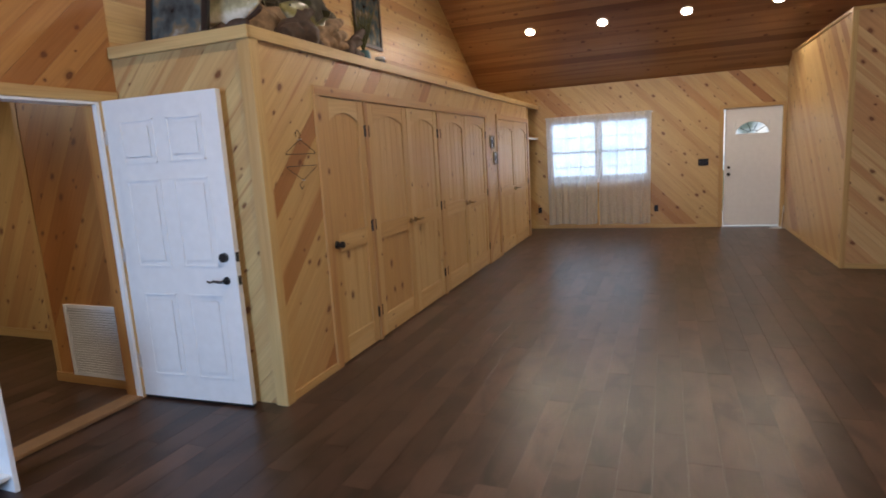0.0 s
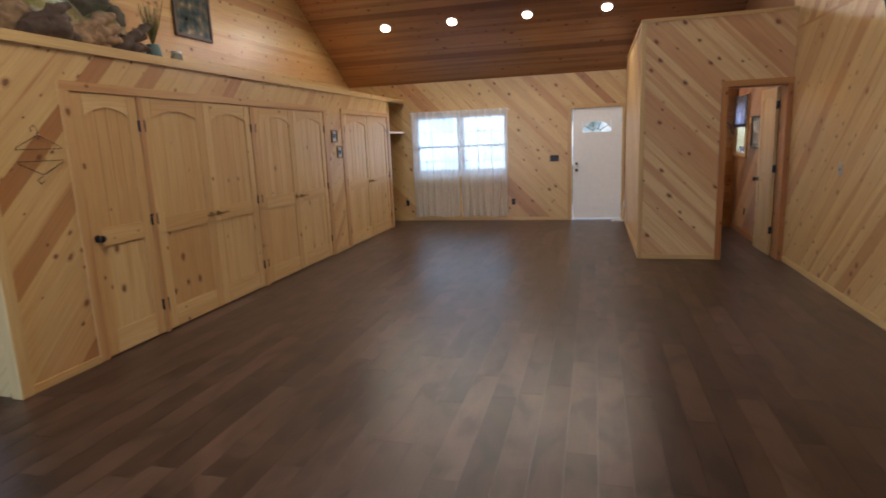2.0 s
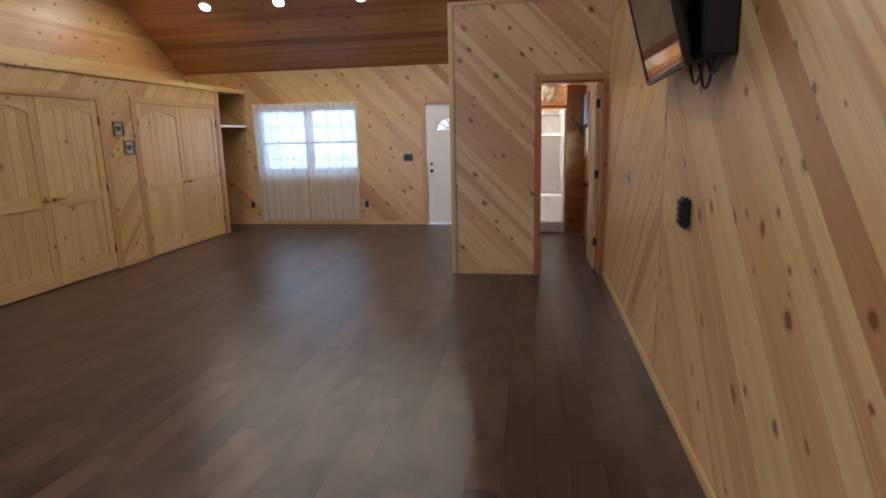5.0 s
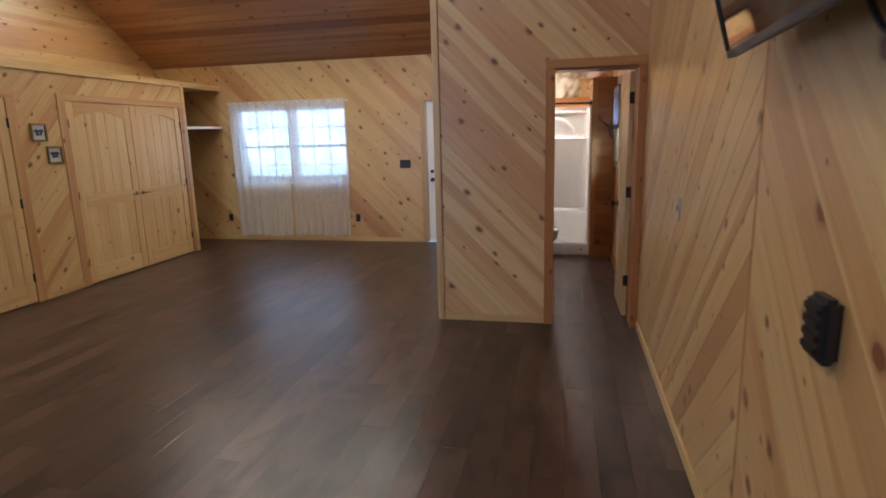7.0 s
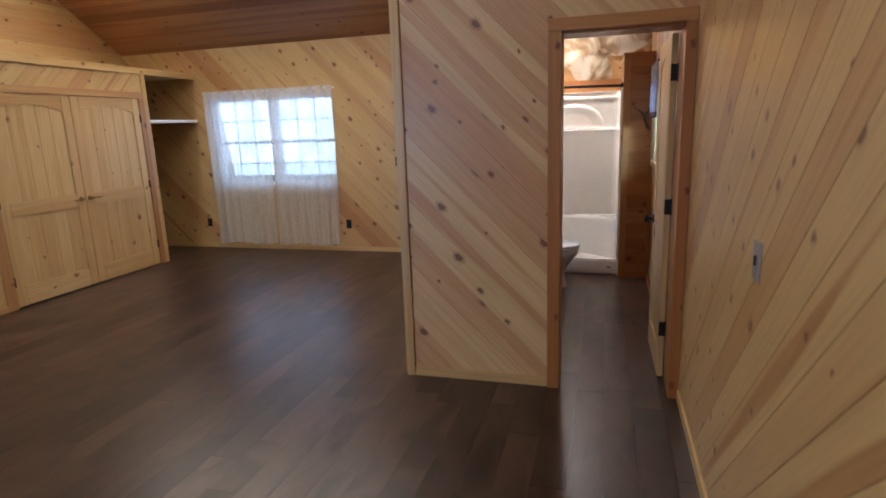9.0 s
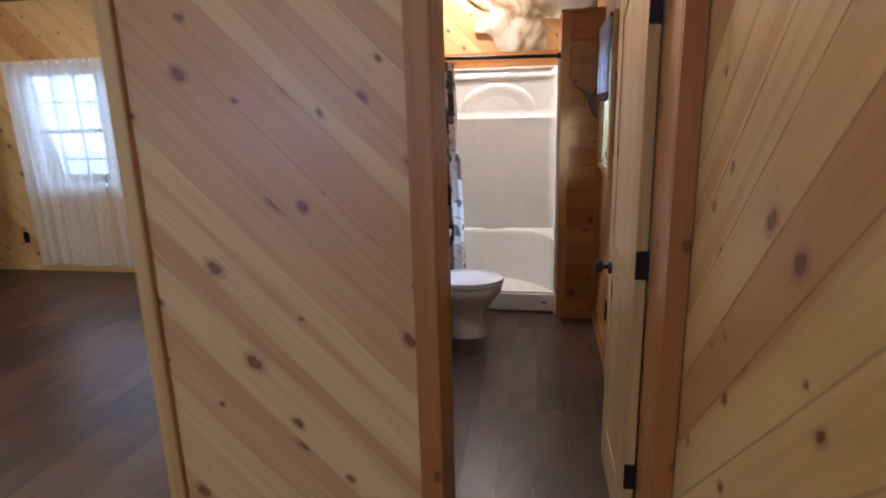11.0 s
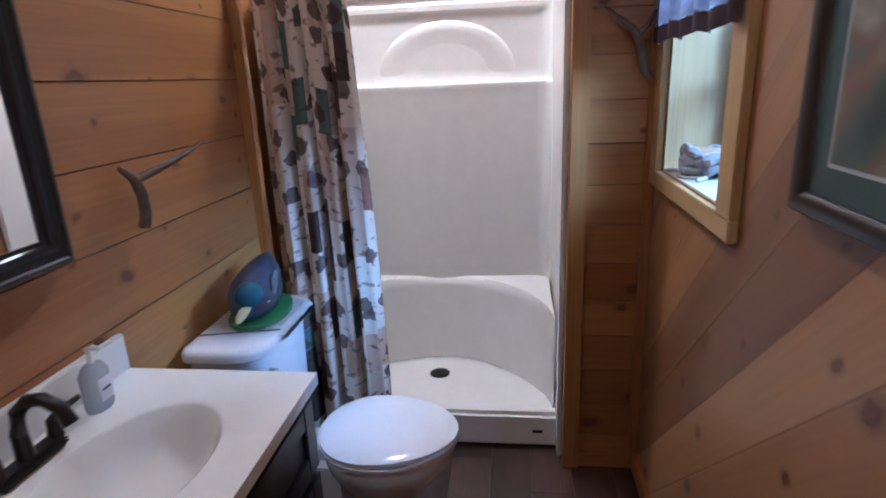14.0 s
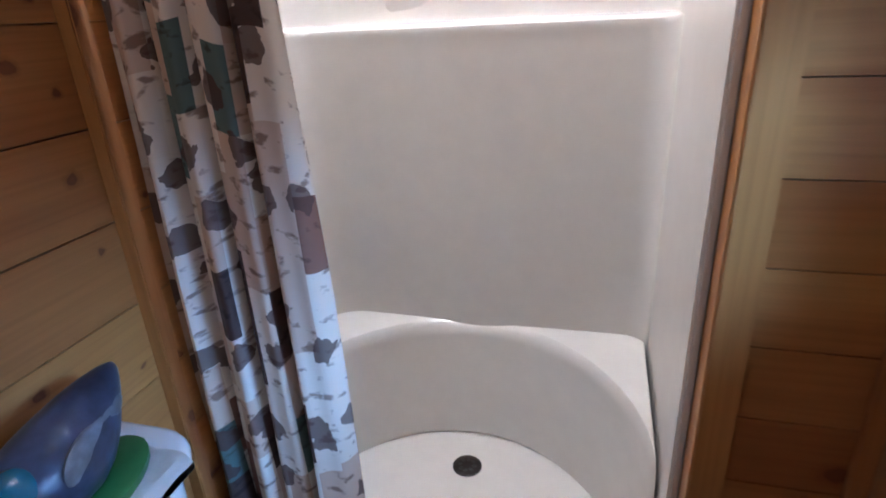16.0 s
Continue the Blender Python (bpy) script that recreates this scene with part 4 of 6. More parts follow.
# coiled white cable by the front door
rng = random.Random(5)
pts = [(5.08, 12.0, 0.30), (5.07, 11.96, 0.12), (5.04, 11.9, 0.012)]
for k in range(34):
    a = k * 0.62
    pts.append((4.98 + (0.06 + 0.002 * k) * math.cos(a) + rng.uniform(-0.01, 0.01), 11.86 + (0.05 + 0.002 * k) * math.sin(a), 0.008 + 0.002 * (k % 5)))
cb = empty("coiled_cable", (4.98, 11.86, 0), "thin white cable coiled on the floor beside the front door", "cable")
part("wire", tube(pts, 0.004, 6), WHITE_VINYL, cb, smooth=True)
part("jack_plate", box((5.086, 11.97, 0.26), (5.099, 12.04, 0.37), 0.002), WHITE_VINYL, cb)

# alcove shelf
sh = empty("alcove_shelf", (0.3, 11.63, 1.75), "white-edged pine shelf board in the alcove", "shelf")
part("board", box((-0.215, 11.195, 1.752), (0.885, 12.075, 1.776), 0.002), plain("shelf_paint", (0.75, 0.72, 0.66), 0.5), sh)
part("front_edge", box((0.886, 11.2, 1.745), (0.90, 12.07, 1.782), 0.002), WHITE_PAINT, sh)
part("cleat", box((-0.2, 12.058, 1.715), (0.85, 12.078, 1.751)), PINE_TRIM, sh, grain=(1, 0, 0))

# return-air grille in the next room
vg = empty("return_air_grille", (-0.71, 3.735, 0.34), "white slatted return-air grille low on the pine wall", "vent")
vf = bmesh.new()
for a, b in (((-1.0, 3.722, 0.07), (-0.97, 3.74, 0.625)), ((-0.46, 3.722, 0.07), (-0.43, 3.74, 0.625)), ((-0.97, 3.722, 0.07), (-0.46, 3.74, 0.10)), ((-0.97, 3.722, 0.595), (-0.46, 3.74, 0.625))):
    box(a, b, 0.002, bm=vf)
part("frame", vf, WHITE_PAINT, vg)
part("backing", box((-0.97, 3.736, 0.10), (-0.46, 3.7395, 0.595)), plain("vent_dark", (0.12, 0.11, 0.10), 0.7), vg)
for k in range(26):
    z = 0.108 + k * 0.0188
    sl = box((-0.97, 3.724, z), (-0.46, 3.7355, z + 0.0115))
    part("slat", sl, WHITE_PAINT, vg)

# white shelf unit by the doorway
su = empty("white_bookcase", (-0.03, 2.2, 0), "low white painted shelf unit against the pine wall", "bookcase")
for a, b, nm in (((-0.19, 2.56, 0.0), (0.15, 2.585, 0.72), "side_panel"), ((-0.19, 1.75, 0.0), (0.15, 1.775, 0.72), "side_panel"), ((-0.19, 1.775, 0.08), (0.14, 2.56, 0.10), "shelf"),
                 ((-0.19, 1.775, 0.38), (0.14, 2.56, 0.40), "shelf"), ((-0.2, 1.74, 0.72), (0.16, 2.595, 0.745), "top"), ((-0.2, 1.775, 0.0), (-0.19, 2.56, 0.72), "back")):
    part(nm, box(a, b, 0.002), WHITE_PAINT, su)

# wire hangers on the wall
for zc, seed in ((1.70, 1), (1.47, 2)):
    yc = 4.20
    hg = empty("wire_hanger", (0.92, yc, zc), "thin dark wire clothes hanger hung on the pine wall", "hanger", "wire hangers")
    x = 0.916
    pts = [(x, yc + 0.0, zc + 0.02), (x, yc + 0.005, zc + 0.06), (x, yc - 0.02, zc + 0.085), (x, yc - 0.045, zc + 0.065), (x, yc - 0.04, zc + 0.04)] if seed == 1 else [(x, yc, zc - 0.06), (x, yc - 0.03, zc - 0.08), (x, yc - 0.05, zc - 0.05), (x, yc - 0.02, zc - 0.03)]
    part("hook", tube(pts, 0.0025, 6), BRONZE, hg)
    s = 1 if seed == 1 else -1
    part("frame", tube([(x, yc, zc + s * 0.02), (x, yc - 0.16, zc - s * 0.06), (x, yc - 0.17, zc - s * 0.075), (x, yc + 0.17, zc - s * 0.075), (x, yc + 0.16, zc - s * 0.06), (x, yc, zc + s * 0.02)], 0.0025, 6), BRONZE, hg)
    part("nail", rod((0.899, yc, zc + s * 0.02), (0.93, yc, zc + s * 0.022), 0.003), STEEL, hg)

# two framed butterflies
GILT = plain("dull_gilt", (0.22, 0.16, 0.075), 0.4, metal=0.6, vary=0.4, scale=60)
CARD = plain("pale_card", (0.62, 0.62, 0.60), 0.7)
WING = plain("blue_wing", (0.04, 0.06, 0.12), 0.4, vary=0.5, scale=60)
for yc, zc in ((8.83, 1.70), (8.98, 1.47)):
    e = empty("butterfly_frame", (0.91, yc, zc), "small gilt-framed mounted butterfly on the pine wall", "picture", "butterfly frames")
    q, w = 0.09, 0.02
    fr = bmesh.new()
    for a, b in (((0.901, yc - q, zc - q), (0.925, yc + q, zc - q + w)), ((0.901, yc - q, zc + q - w), (0.925, yc + q, zc + q)), ((0.901, yc - q, zc - q + w), (0.925, yc - q + w, zc + q - w)), ((0.901, yc + q - w, zc - q + w), (0.925, yc + q, zc + q - w))):
        box(a, b, 0.004, bm=fr)
    part("frame", fr, GILT, e)
    part("backing", box((0.901, yc - q + w, zc - q + w), (0.908, yc + q - w, zc + q - w)), CARD, e)
    bt = bmesh.new()
    for s in (-1, 1):
        for (dy, dz, ry, rz) in ((0.028, 0.014, 0.027, 0.02), (0.02, -0.018, 0.018, 0.015)):
            own = bmesh.new()
            bmesh.ops.create_uvsphere(own, u_segments=10, v_segments=6, radius=1)
            own.transform(Matrix.Translation((0.911, yc + s * dy, zc + dz)) @ Matrix.Diagonal((0.002, ry, rz, 1)))
            join(bt, own)
    rod((0.911, yc, zc - 0.025), (0.911, yc, zc + 0.025), 0.003, seg=6, bm=bt)
    part("butterfly", bt, WING, e, "dark blue winged butterfly")
    part("pane", box((0.916, yc - q + w, zc - q + w), (0.918, yc + q - w, zc + q - w)), GLASS, e).visible_shadow = False

# television on a wall arm
A, B = Vector((6.615, 5.856, 1.776)), Vector((6.527, 4.658, 1.76))
ux = (B - A).normalized()
up = (Vector((0, 0, 1)) + Vector((-0.27, 0, 0))).normalized()
up = (up - ux * up.dot(ux)).normalized()
fy = up.cross(ux)
mt = Matrix((( ux.x, fy.x, up.x, A.x), (ux.y, fy.y, up.y, A.y), (ux.z, fy.z, up.z, A.z), (0, 0, 0, 1)))
tv = empty("wall_television", mt, "dark flat television tilted on a wall arm with loose cables", "television")
s_ = 1 if (mt.to_3x3() @ Vector((0, 1, 0))).x > 0 else -1
tw, th = 1.20, 0.69
bz = bmesh.new()
for a, b in (((0, 0, 0), (tw, s_ * 0.03, 0.022)), ((0, 0, th - 0.015), (tw, s_ * 0.03, th)), ((0, 0, 0.022), (0.014, s_ * 0.03, th - 0.015)), ((tw - 0.014, 0, 0.022), (tw, s_ * 0.03, th - 0.015))):
    box(a, b, 0.003, bm=bz)
part("bezel", tf(bz, mt), BLACK, tv)
part("screen", tf(box((0.012, s_ * 0.006, 0.02), (tw - 0.012, s_ * 0.02, th - 0.013)), mt), plain("screen_glass", (0.006, 0.006, 0.007), 0.06, bump=0, vary=0.0), tv, "glossy dark screen")
part("back_cover", tf(box((0.10, s_ * 0.03, 0.06), (tw - 0.10, s_ * 0.06, th - 0.10), 0.012), mt), BLACK, tv)
ctr = mt @ Vector((0.62, s_ * 0.06, 0.36))
part("wall_arm", box((ctr.x - 0.005, ctr.y - 0.09, ctr.z - 0.12), (6.735, ctr.y + 0.09, ctr.z + 0.12), 0.01), BLACK, tv)
part("mount_box", box((6.60, 4.72, 1.80), (6.728, 5.0, 2.05), 0.01), BLACK, tv)
for k, (y0, sag) in enumerate(((4.80, 0.13), (4.95, 0.10), (4.70, 0.08))):
    part("cable", tube([(6.66, y0 + 0.24 * i / 12 - 0.05, 1.82 - sag * math.sin(math.pi * i / 12)) for i in range(13)], 0.006, 6), BLACK, tv, smooth=True)

def blob(cx, cy, cz, rx, ry, rz, f=None, rot=0.0):
    own = bmesh.new()
    bmesh.ops.create_uvsphere(own, u_segments=24, v_segments=16, radius=1)
    for v in own.verts:
        p = v.co.copy()
        if f:
            p = f(p)
        c, s = math.cos(rot), math.sin(rot)
        x, y = p.x * rx, p.y * ry
        v.co = (cx + x * c - y * s, cy + x * s + y * c, cz + p.z * rz)
    return own


# ---- things stored on top of the closet ----
CAMO_D = plain("dark_leaf_cloth", (0.07, 0.06, 0.04), 0.8, vary=0.6, scale=9)


def rumple(name, cx, cy, rx, ry, h, material, label, category, seed, z=2.366):
    """A heap of crumpled cloth resting flat on its base."""
    e = empty(name, (cx, cy, z), label, category)
    own = bmesh.new()
    bmesh.ops.create_icosphere(own, subdivisions=4, radius=1)
    for v in own.verts:
        p = v.co.copy()
        k = 1 + 0.34 * noise.noise(p * 1.7 + Vector((seed, 0, 0))) + 0.20 * noise.noise(p * 4.1 + Vector((0, seed, 0))) + 0.08 * noise.noise(p * 9 + Vector((0, 0, seed)))
        q = p * k
        v.co = (cx + rx * q.x, cy + ry * q.y, z + max(0.0, (q.z + 0.55) * h * 0.62))
    part("cloth", own, material, e, smooth=True)
    return e


def framed(name, m, w, h, t, border, fmat, imat, label):
    """A framed picture: local x across, z up, front towards -y."""
    e = empty(name, m, label, "picture")
    fr = bmesh.new()
    for a, b in (((0, 0, 0), (w, t, border)), ((0, 0, h - border), (w, t, h)), ((0, 0, border), (border, t, h - border)), ((w - border, 0, border), (w, t, h - border))):
        box(a, b, 0.004, bm=fr)
    part("frame", tf(fr, m), fmat, e)
    part("picture", tf(box((border, t * 0.45, border), (w - border, t * 0.8, h - border)), m), imat, e)
    return e


m_, n_, L_, p_ = mat("dark_landscape")
tx = n_.new("ShaderNodeTexNoise")
tx.inputs["Scale"].default_value, tx.inputs["Detail"].default_value = 7, 6
co = n_.new("ShaderNodeTexCoord")
L_.new(co.outputs["Object"], tx.inputs["Vector"])
rp = ramp(n_, [(0.3, (0.01, 0.015, 0.02)), (0.5, (0.06, 0.09, 0.10)), (0.62, (0.16, 0.13, 0.08)), (0.75, (0.35, 0.36, 0.34))])
L_.new(tx.outputs[0], rp.inputs[0])
L_.new(rp.outputs[0], p_.inputs["Base Color"])
p_.inputs["Roughness"].default_value = 0.15
PICT = m_

framed("leaning_picture", pose(0.02, 3.86, 2.366, -10, 0, 0), 0.52, 0.42, 0.03, 0.05, BLACK, PICT, "black-framed dark landscape picture leaning above the closet")
framed("wall_print", pose(-0.188, 7.12, 2.92, 0, 0, 90), 0.68, 0.85, 0.03, 0.04, plain("weathered_frame", (0.07, 0.06, 0.055), 0.5), PICT, "grey-framed blue landscape picture on the gable wall")


def fish_skin(name, back, side, belly):
    m, n, L, p = mat(name)
    tc = n.new("ShaderNodeTexCoord")
    xyz = n.new("ShaderNodeSeparateXYZ")
    L.new(tc.outputs["Object"], xyz.inputs[0])
    t = n.new("ShaderNodeTexNoise")
    t.inputs["Scale"].default_value, t.inputs["Detail"].default_value = 26, 5
    L.new(tc.outputs["Object"], t.inputs["Vector"])
    h = mathn(n, L, "ADD", mathn(n, L, "MULTIPLY_ADD", xyz.outputs[2], 4.5, 0.2), mathn(n, L, "MULTIPLY", t.outputs[0], 0.6))
    r = ramp(n, [(0.25, belly), (0.45, side), (0.62, tuple(0.5 * a + 0.5 * c for a, c in zip(side, back))), (0.8, back)])
    L.new(h, r.inputs[0])
    L.new(r.outputs[0], p.inputs["Base Color"])
    p.inputs["Roughness"].default_value = 0.3
    return m


def fish_mount(x, y, z, ln, tall, turn, pitch, skin, label):
    """A stuffed fish: local x runs from tail to nose, z up."""
    m = pose(x, y, z, 0, pitch, turn)
    e = empty("fish_mount", m, label, "fish mount", "fish mounts")
    bm = bmesh.new()
    rings = []
    for i in range(25):
        u = i / 24
        h = tall * (0.16 + 0.9 * math.sin(math.pi * min(1, u * 0.93 + 0.05)) ** 1.1) * (1 if u < 0.93 else 1 - 3.5 * (u - 0.93))
        w = 0.46 * h * (0.7 + 0.5 * u)
        bend = 0.05 * ln * math.sin(3.2 * u)
        rings.append([bm.verts.new((ln * (u - 0.5), bend + w * math.cos(k * math.tau / 16), h * math.sin(k * math.tau / 16))) for k in range(16)])
    for a, c in zip(rings, rings[1:]):
        for k in range(16):
            bm.faces.new((a[k], a[(k + 1) % 16], c[(k + 1) % 16], c[k]))
    bm.faces.new(rings[0][::-1])
    bm.faces.new(rings[-1])
    part("body", tf(bm, m), skin, e, smooth=True)

    def fin(x0, z0, x1, z1, spread, nm):
        f = sheet(8, 5, lambda u, v: (x0 + (x1 - x0) * v + spread[0] * (u - 0.5) * (0.4 + v), 0.05 * ln * math.sin(3.2 * ((x0 / ln) + 0.5)) + 0.004 * math.sin(u * 25), z0 + (z1 - z0) * v + spread[1] * (u - 0.5) * (0.4 + v)), 0.003)
        part(nm, tf(f, m), skin, e, smooth=True)
    fin(-ln * 0.48, 0, -ln * 0.64, 0.0, (0, tall * 1.2), "tail_fin")
    fin(0.02 * ln, tall * 0.85, -0.06 * ln, tall * 1.55, (ln * 0.34, 0.0), "dorsal_fin")
    fin(-0.22 * ln, -tall * 0.6, -0.28 * ln, -tall * 1.15, (ln * 0.14, 0.0), "anal_fin")
    for s in (-1, 1):
        q = blob(0.39 * ln, 0.05 * ln * math.sin(2.9) + s * tall * 0.30, tall * 0.22, 0.008, 0.006, 0.008)
        part("eye", tf(q, m), BLACK, e, smooth=True)
    return e


def driftwood(x0, y0, x1, y1, r, seed, material, label):
    e = empty("driftwood", ((x0 + x1) / 2, (y0 + y1) / 2, 2.366), label, "driftwood", "driftwood pieces")
    rg = random.Random(seed)
    for k in range(4):
        pts, rad = [], []
        ox, oy = rg.uniform(-0.05, 0.05), rg.uniform(-0.04, 0.04)
        for i in range(12):
            u = i / 11
            rr = r * (0.35 + 0.65 * math.sin(math.pi * (0.08 + 0.85 * u))) * rg.uniform(0.75, 1.15) * (1 if k == 0 else 0.6)
            pts.append((x0 + (x1 - x0) * u + ox + rg.uniform(-0.015, 0.015), y0 + (y1 - y0) * u + oy, 2.366 + rr * 0.95 + (0.10 * k * u if k else 0)))
            rad.append(rr)
        part("limb", tube(pts, rad, 9), material, e, smooth=True)


BASS = fish_skin("olive_fish_skin", (0.07, 0.075, 0.03), (0.30, 0.27, 0.10), (0.66, 0.60, 0.42))
PALE_FISH = fish_skin("pale_fish_skin", (0.16, 0.15, 0.09), (0.46, 0.42, 0.27), (0.70, 0.66, 0.55))
DRIFT = plain("weathered_wood", (0.30, 0.20, 0.12), 0.8, vary=0.5, scale=18, bump=0.5)
DRIFT_D = plain("dark_root_wood", (0.07, 0.042, 0.028), 0.7, vary=0.5, scale=18, bump=0.5)
driftwood(0.30, 4.12, 0.72, 4.12, 0.075, 1, DRIFT_D, "dark brown driftwood lying on the closet top")
driftwood(0.66, 4.36, 0.70, 4.78, 0.11, 2, DRIFT_D, "dark gnarled driftwood under a fish mount")
driftwood(0.70, 4.72, 0.68, 5.25, 0.10, 3, DRIFT, "pale tan driftwood under a fish mount")
driftwood(0.72, 5.15, 0.66, 5.62, 0.085, 4, DRIFT_D, "dark knotted driftwood on the closet top")
fish_mount(0.52, 4.08, 2.585, 0.50, 0.095, 8, -4, PALE_FISH, "pale cream mounted fish on dark driftwood")
fish_mount(0.62, 4.78, 2.64, 0.62, 0.11, -80, -5, BASS, "olive and white mounted bass on driftwood")
fish_mount(0.52, 5.28, 2.64, 0.58, 0.11, -76, 8, BASS, "olive mounted bass with pale belly on driftwood")
fish_mount(0.36, 4.55, 2.86, 0.55, 0.11, -70, 6, PALE_FISH, "pale mounted fish propped high above the closet")
driftwood(0.30, 4.28, 0.34, 4.86, 0.20, 6, DRIFT, "large pale driftwood root against the wall")
rumple("camouflage_bundle", 0.25, 5.30, 0.24, 0.40, 0.78, CAMO_D, "dark brown leafy camouflage cloth heaped on the closet top", "cloth", 7.7)
jr = empty("glass_jar", (0.66, 6.0, 2.366), "clear glass jar with a pale lid on the closet top", "jar")
part("body", lathe([(0.05, 0.0), (0.055, 0.01), (0.055, 0.10), (0.045, 0.12), (0.045, 0.13)], (0.66, 6.0, 2.366)), plain("jar_glass", (0.45, 0.5, 0.5), 0.1, bump=0, Transmission_Weight=0.6), jr, smooth=True)
part("lid", lathe([(0.047, 0.128), (0.048, 0.15), (0.02, 0.152)], (0.66, 6.0, 2.366)), CARD, jr, smooth=True)
pk = empty("reed_bunch", (0.62, 5.75, 2.366), "bunch of green-brown reeds in a teal pot", "vase")
part("pot", lathe([(0.05, 0), (0.075, 0.06), (0.06, 0.16), (0.05, 0.18)], (0.62, 5.75, 2.366)), plain("teal_pot", (0.05, 0.12, 0.13), 0.3), pk, smooth=True)
rng = random.Random(12)
rb = bmesh.new()
for k in range(26):
    a, r = rng.uniform(0, 6.28), rng.uniform(0.02, 0.13)
    tube([(0.62, 5.75, 2.53), (0.62 + r * 0.5 * math.cos(a), 5.75 + r * 0.5 * math.sin(a), 2.70), (0.62 + r * math.cos(a), 5.75 + r * math.sin(a), 2.82 + rng.uniform(0, 0.12))], [0.003, 0.004, 0.002], 4, rb)
part("reeds", rb, plain("dry_reed", (0.10, 0.11, 0.035), 0.8, vary=0.5), pk)

# ---- bathroom: shower ----
SX0, SX1, SY0, SY1 = 5.325, 6.445, 11.30, 12.06
SC, SA = (SX0 + SX1) / 2, (SX1 - SX0) / 2 - 0.02
sw_ = empty("shower_stall", (SC, 11.68, 0), "glossy off-white one-piece shower stall with a curved seat ledge", "shower")
thr = box((SX0, SY0, 0), (SX1, SY0 + 0.07, 0.16), 0.018)
part("threshold", thr, ACRYLIC, sw_, smooth=True)


def pan(u, v):
    x, y = SX0 + (SX1 - SX0) * u, SY0 + 0.06 + (SY1 - SY0 - 0.06) * v
    d = math.hypot((x - 5.88) / 0.6, (y - 11.77) / 0.4)
    e = min(1, min(u, 1 - u) * 9, v * 9)
    return (x, y, 0.075 + 0.022 * min(1, d) + 0.05 * (1 - e) ** 2)


part("pan", sheet(30, 22, pan), ACRYLIC, sw_, smooth=True)


def arc_y(x):
    q = max(0.0, 1 - ((x - SC) / SA) ** 2)
    return 11.40 + 0.565 * q ** 0.55


led = bmesh.new()
NL = 48
prof = []
for i in range(NL + 1):
    x = SC - SA * math.cos(math.pi * i / NL)
    y = arc_y(x)
    yb = SY1 - 0.01
    zt = 0.53
    nx_, ny_ = (x - SC) / SA, 0.9
    cut = [(x * 0.985 + SC * 0.015, y - 0.035, 0.09), (x * 0.99 + SC * 0.01, y - 0.02, 0.16), (x, y - 0.004, 0.48), (x, y + 0.004, 0.515), (x, y + 0.022, zt), (x, max(yb, y + 0.03), zt + 0.006)]
    prof.append([led.verts.new(c) for c in cut])
for a, b in zip(prof, prof[1:]):
    for k in range(5):
        led.faces.new((a[k], b[k], b[k + 1], a[k + 1]))
part("seat_ledge", led, ACRYLIC, sw_, smooth=True)


def surround(u, v):
    """Rounded U of walls: the lower back stands forward and ends in a shelf."""
    rows = ((0.12, 0.088), (0.53, 0.088), (1.0, 0.087), (1.43, 0.088), (1.455, 0.091), (1.470, 0.094), (1.481, 0.092), (1.488, 0.082), (1.492, 0.05), (1.496, 0.024),
            (1.51, 0.016), (1.55, 0.014), (1.78, 0.014), (1.80, 0.018), (1.812, 0.030), (1.835, 0.031), (1.848, 0.018), (1.87, 0.014), (1.882, 0.008), (1.885, 0.0))
    z, back = rows[round(v * 19)]
    x0, x1, y1, ra, rb = SX0 + 0.012, SX1 - 0.012, SY1 - back, 0.15, 0.075
    run = [y1 - ra - SY0 - 0.01, ra * math.pi / 2, x1 - x0 - ra - rb, rb * math.pi / 2, y1 - rb - SY0 - 0.01]
    k = min(4, int(u * 5))
    q = u * 5 - k
    if k == 0:
        return (x0, SY0 + 0.01 + run[0] * q, z)
    if k == 1:
        a = q * math.pi / 2
        return (x0 + ra - ra * math.cos(a), y1 - ra + ra * math.sin(a), z)
    if k == 2:
        return (x0 + ra + run[2] * q, y1, z)
    if k == 3:
        a = q * math.pi / 2
        return (x1 - rb + rb * math.sin(a), y1 - rb + rb * math.cos(a), z)
    return (x1, y1 - rb - run[4] * q, z)


part("wall_surround", sheet(60, 19, surround), ACRYLIC, sw_, smooth=True)
part("front_flange", box((SX0, SY0 + 0.005, 0.14), (SX0 + 0.02, SY0 + 0.03, 1.885), 0.006), ACRYLIC, sw_, smooth=True)
part("front_flange", box((SX1 - 0.02, 11.238, 0.0), (SX1, SY0 + 0.03, 1.885), 0.006), ACRYLIC, sw_, smooth=True)
part("top_flange", box((SX0, 12.03, 1.875), (SX1, 12.07, 1.895), 0.006), ACRYLIC, sw_, smooth=True)
ar = bmesh.new()
ring = []
for i in range(29):
    a = math.pi * i / 28
    ring.append([ar.verts.new((5.94 - r * 0.33 * math.cos(a), 12.046 - (12.046 - y) * math.sin(a) ** 0.6, 1.515 + r * 0.255 * math.sin(a) ** 0.9)) for r, y in ((1.0, 12.047), (0.97, 12.040), (0.92, 12.033), (0.80, 12.038), (0.58, 12.047))])
for a, b in zip(ring, ring[1:]):
    for k in range(4):
        ar.faces.new((a[k], a[k + 1], b[k + 1], b[k]))
part("arch_moulding", ar, ACRYLIC, sw_, smooth=True)
part("maker_plate", box((6.33, 11.297, 0.072), (6.372, 11.301, 0.084)), BLACK, sw_)
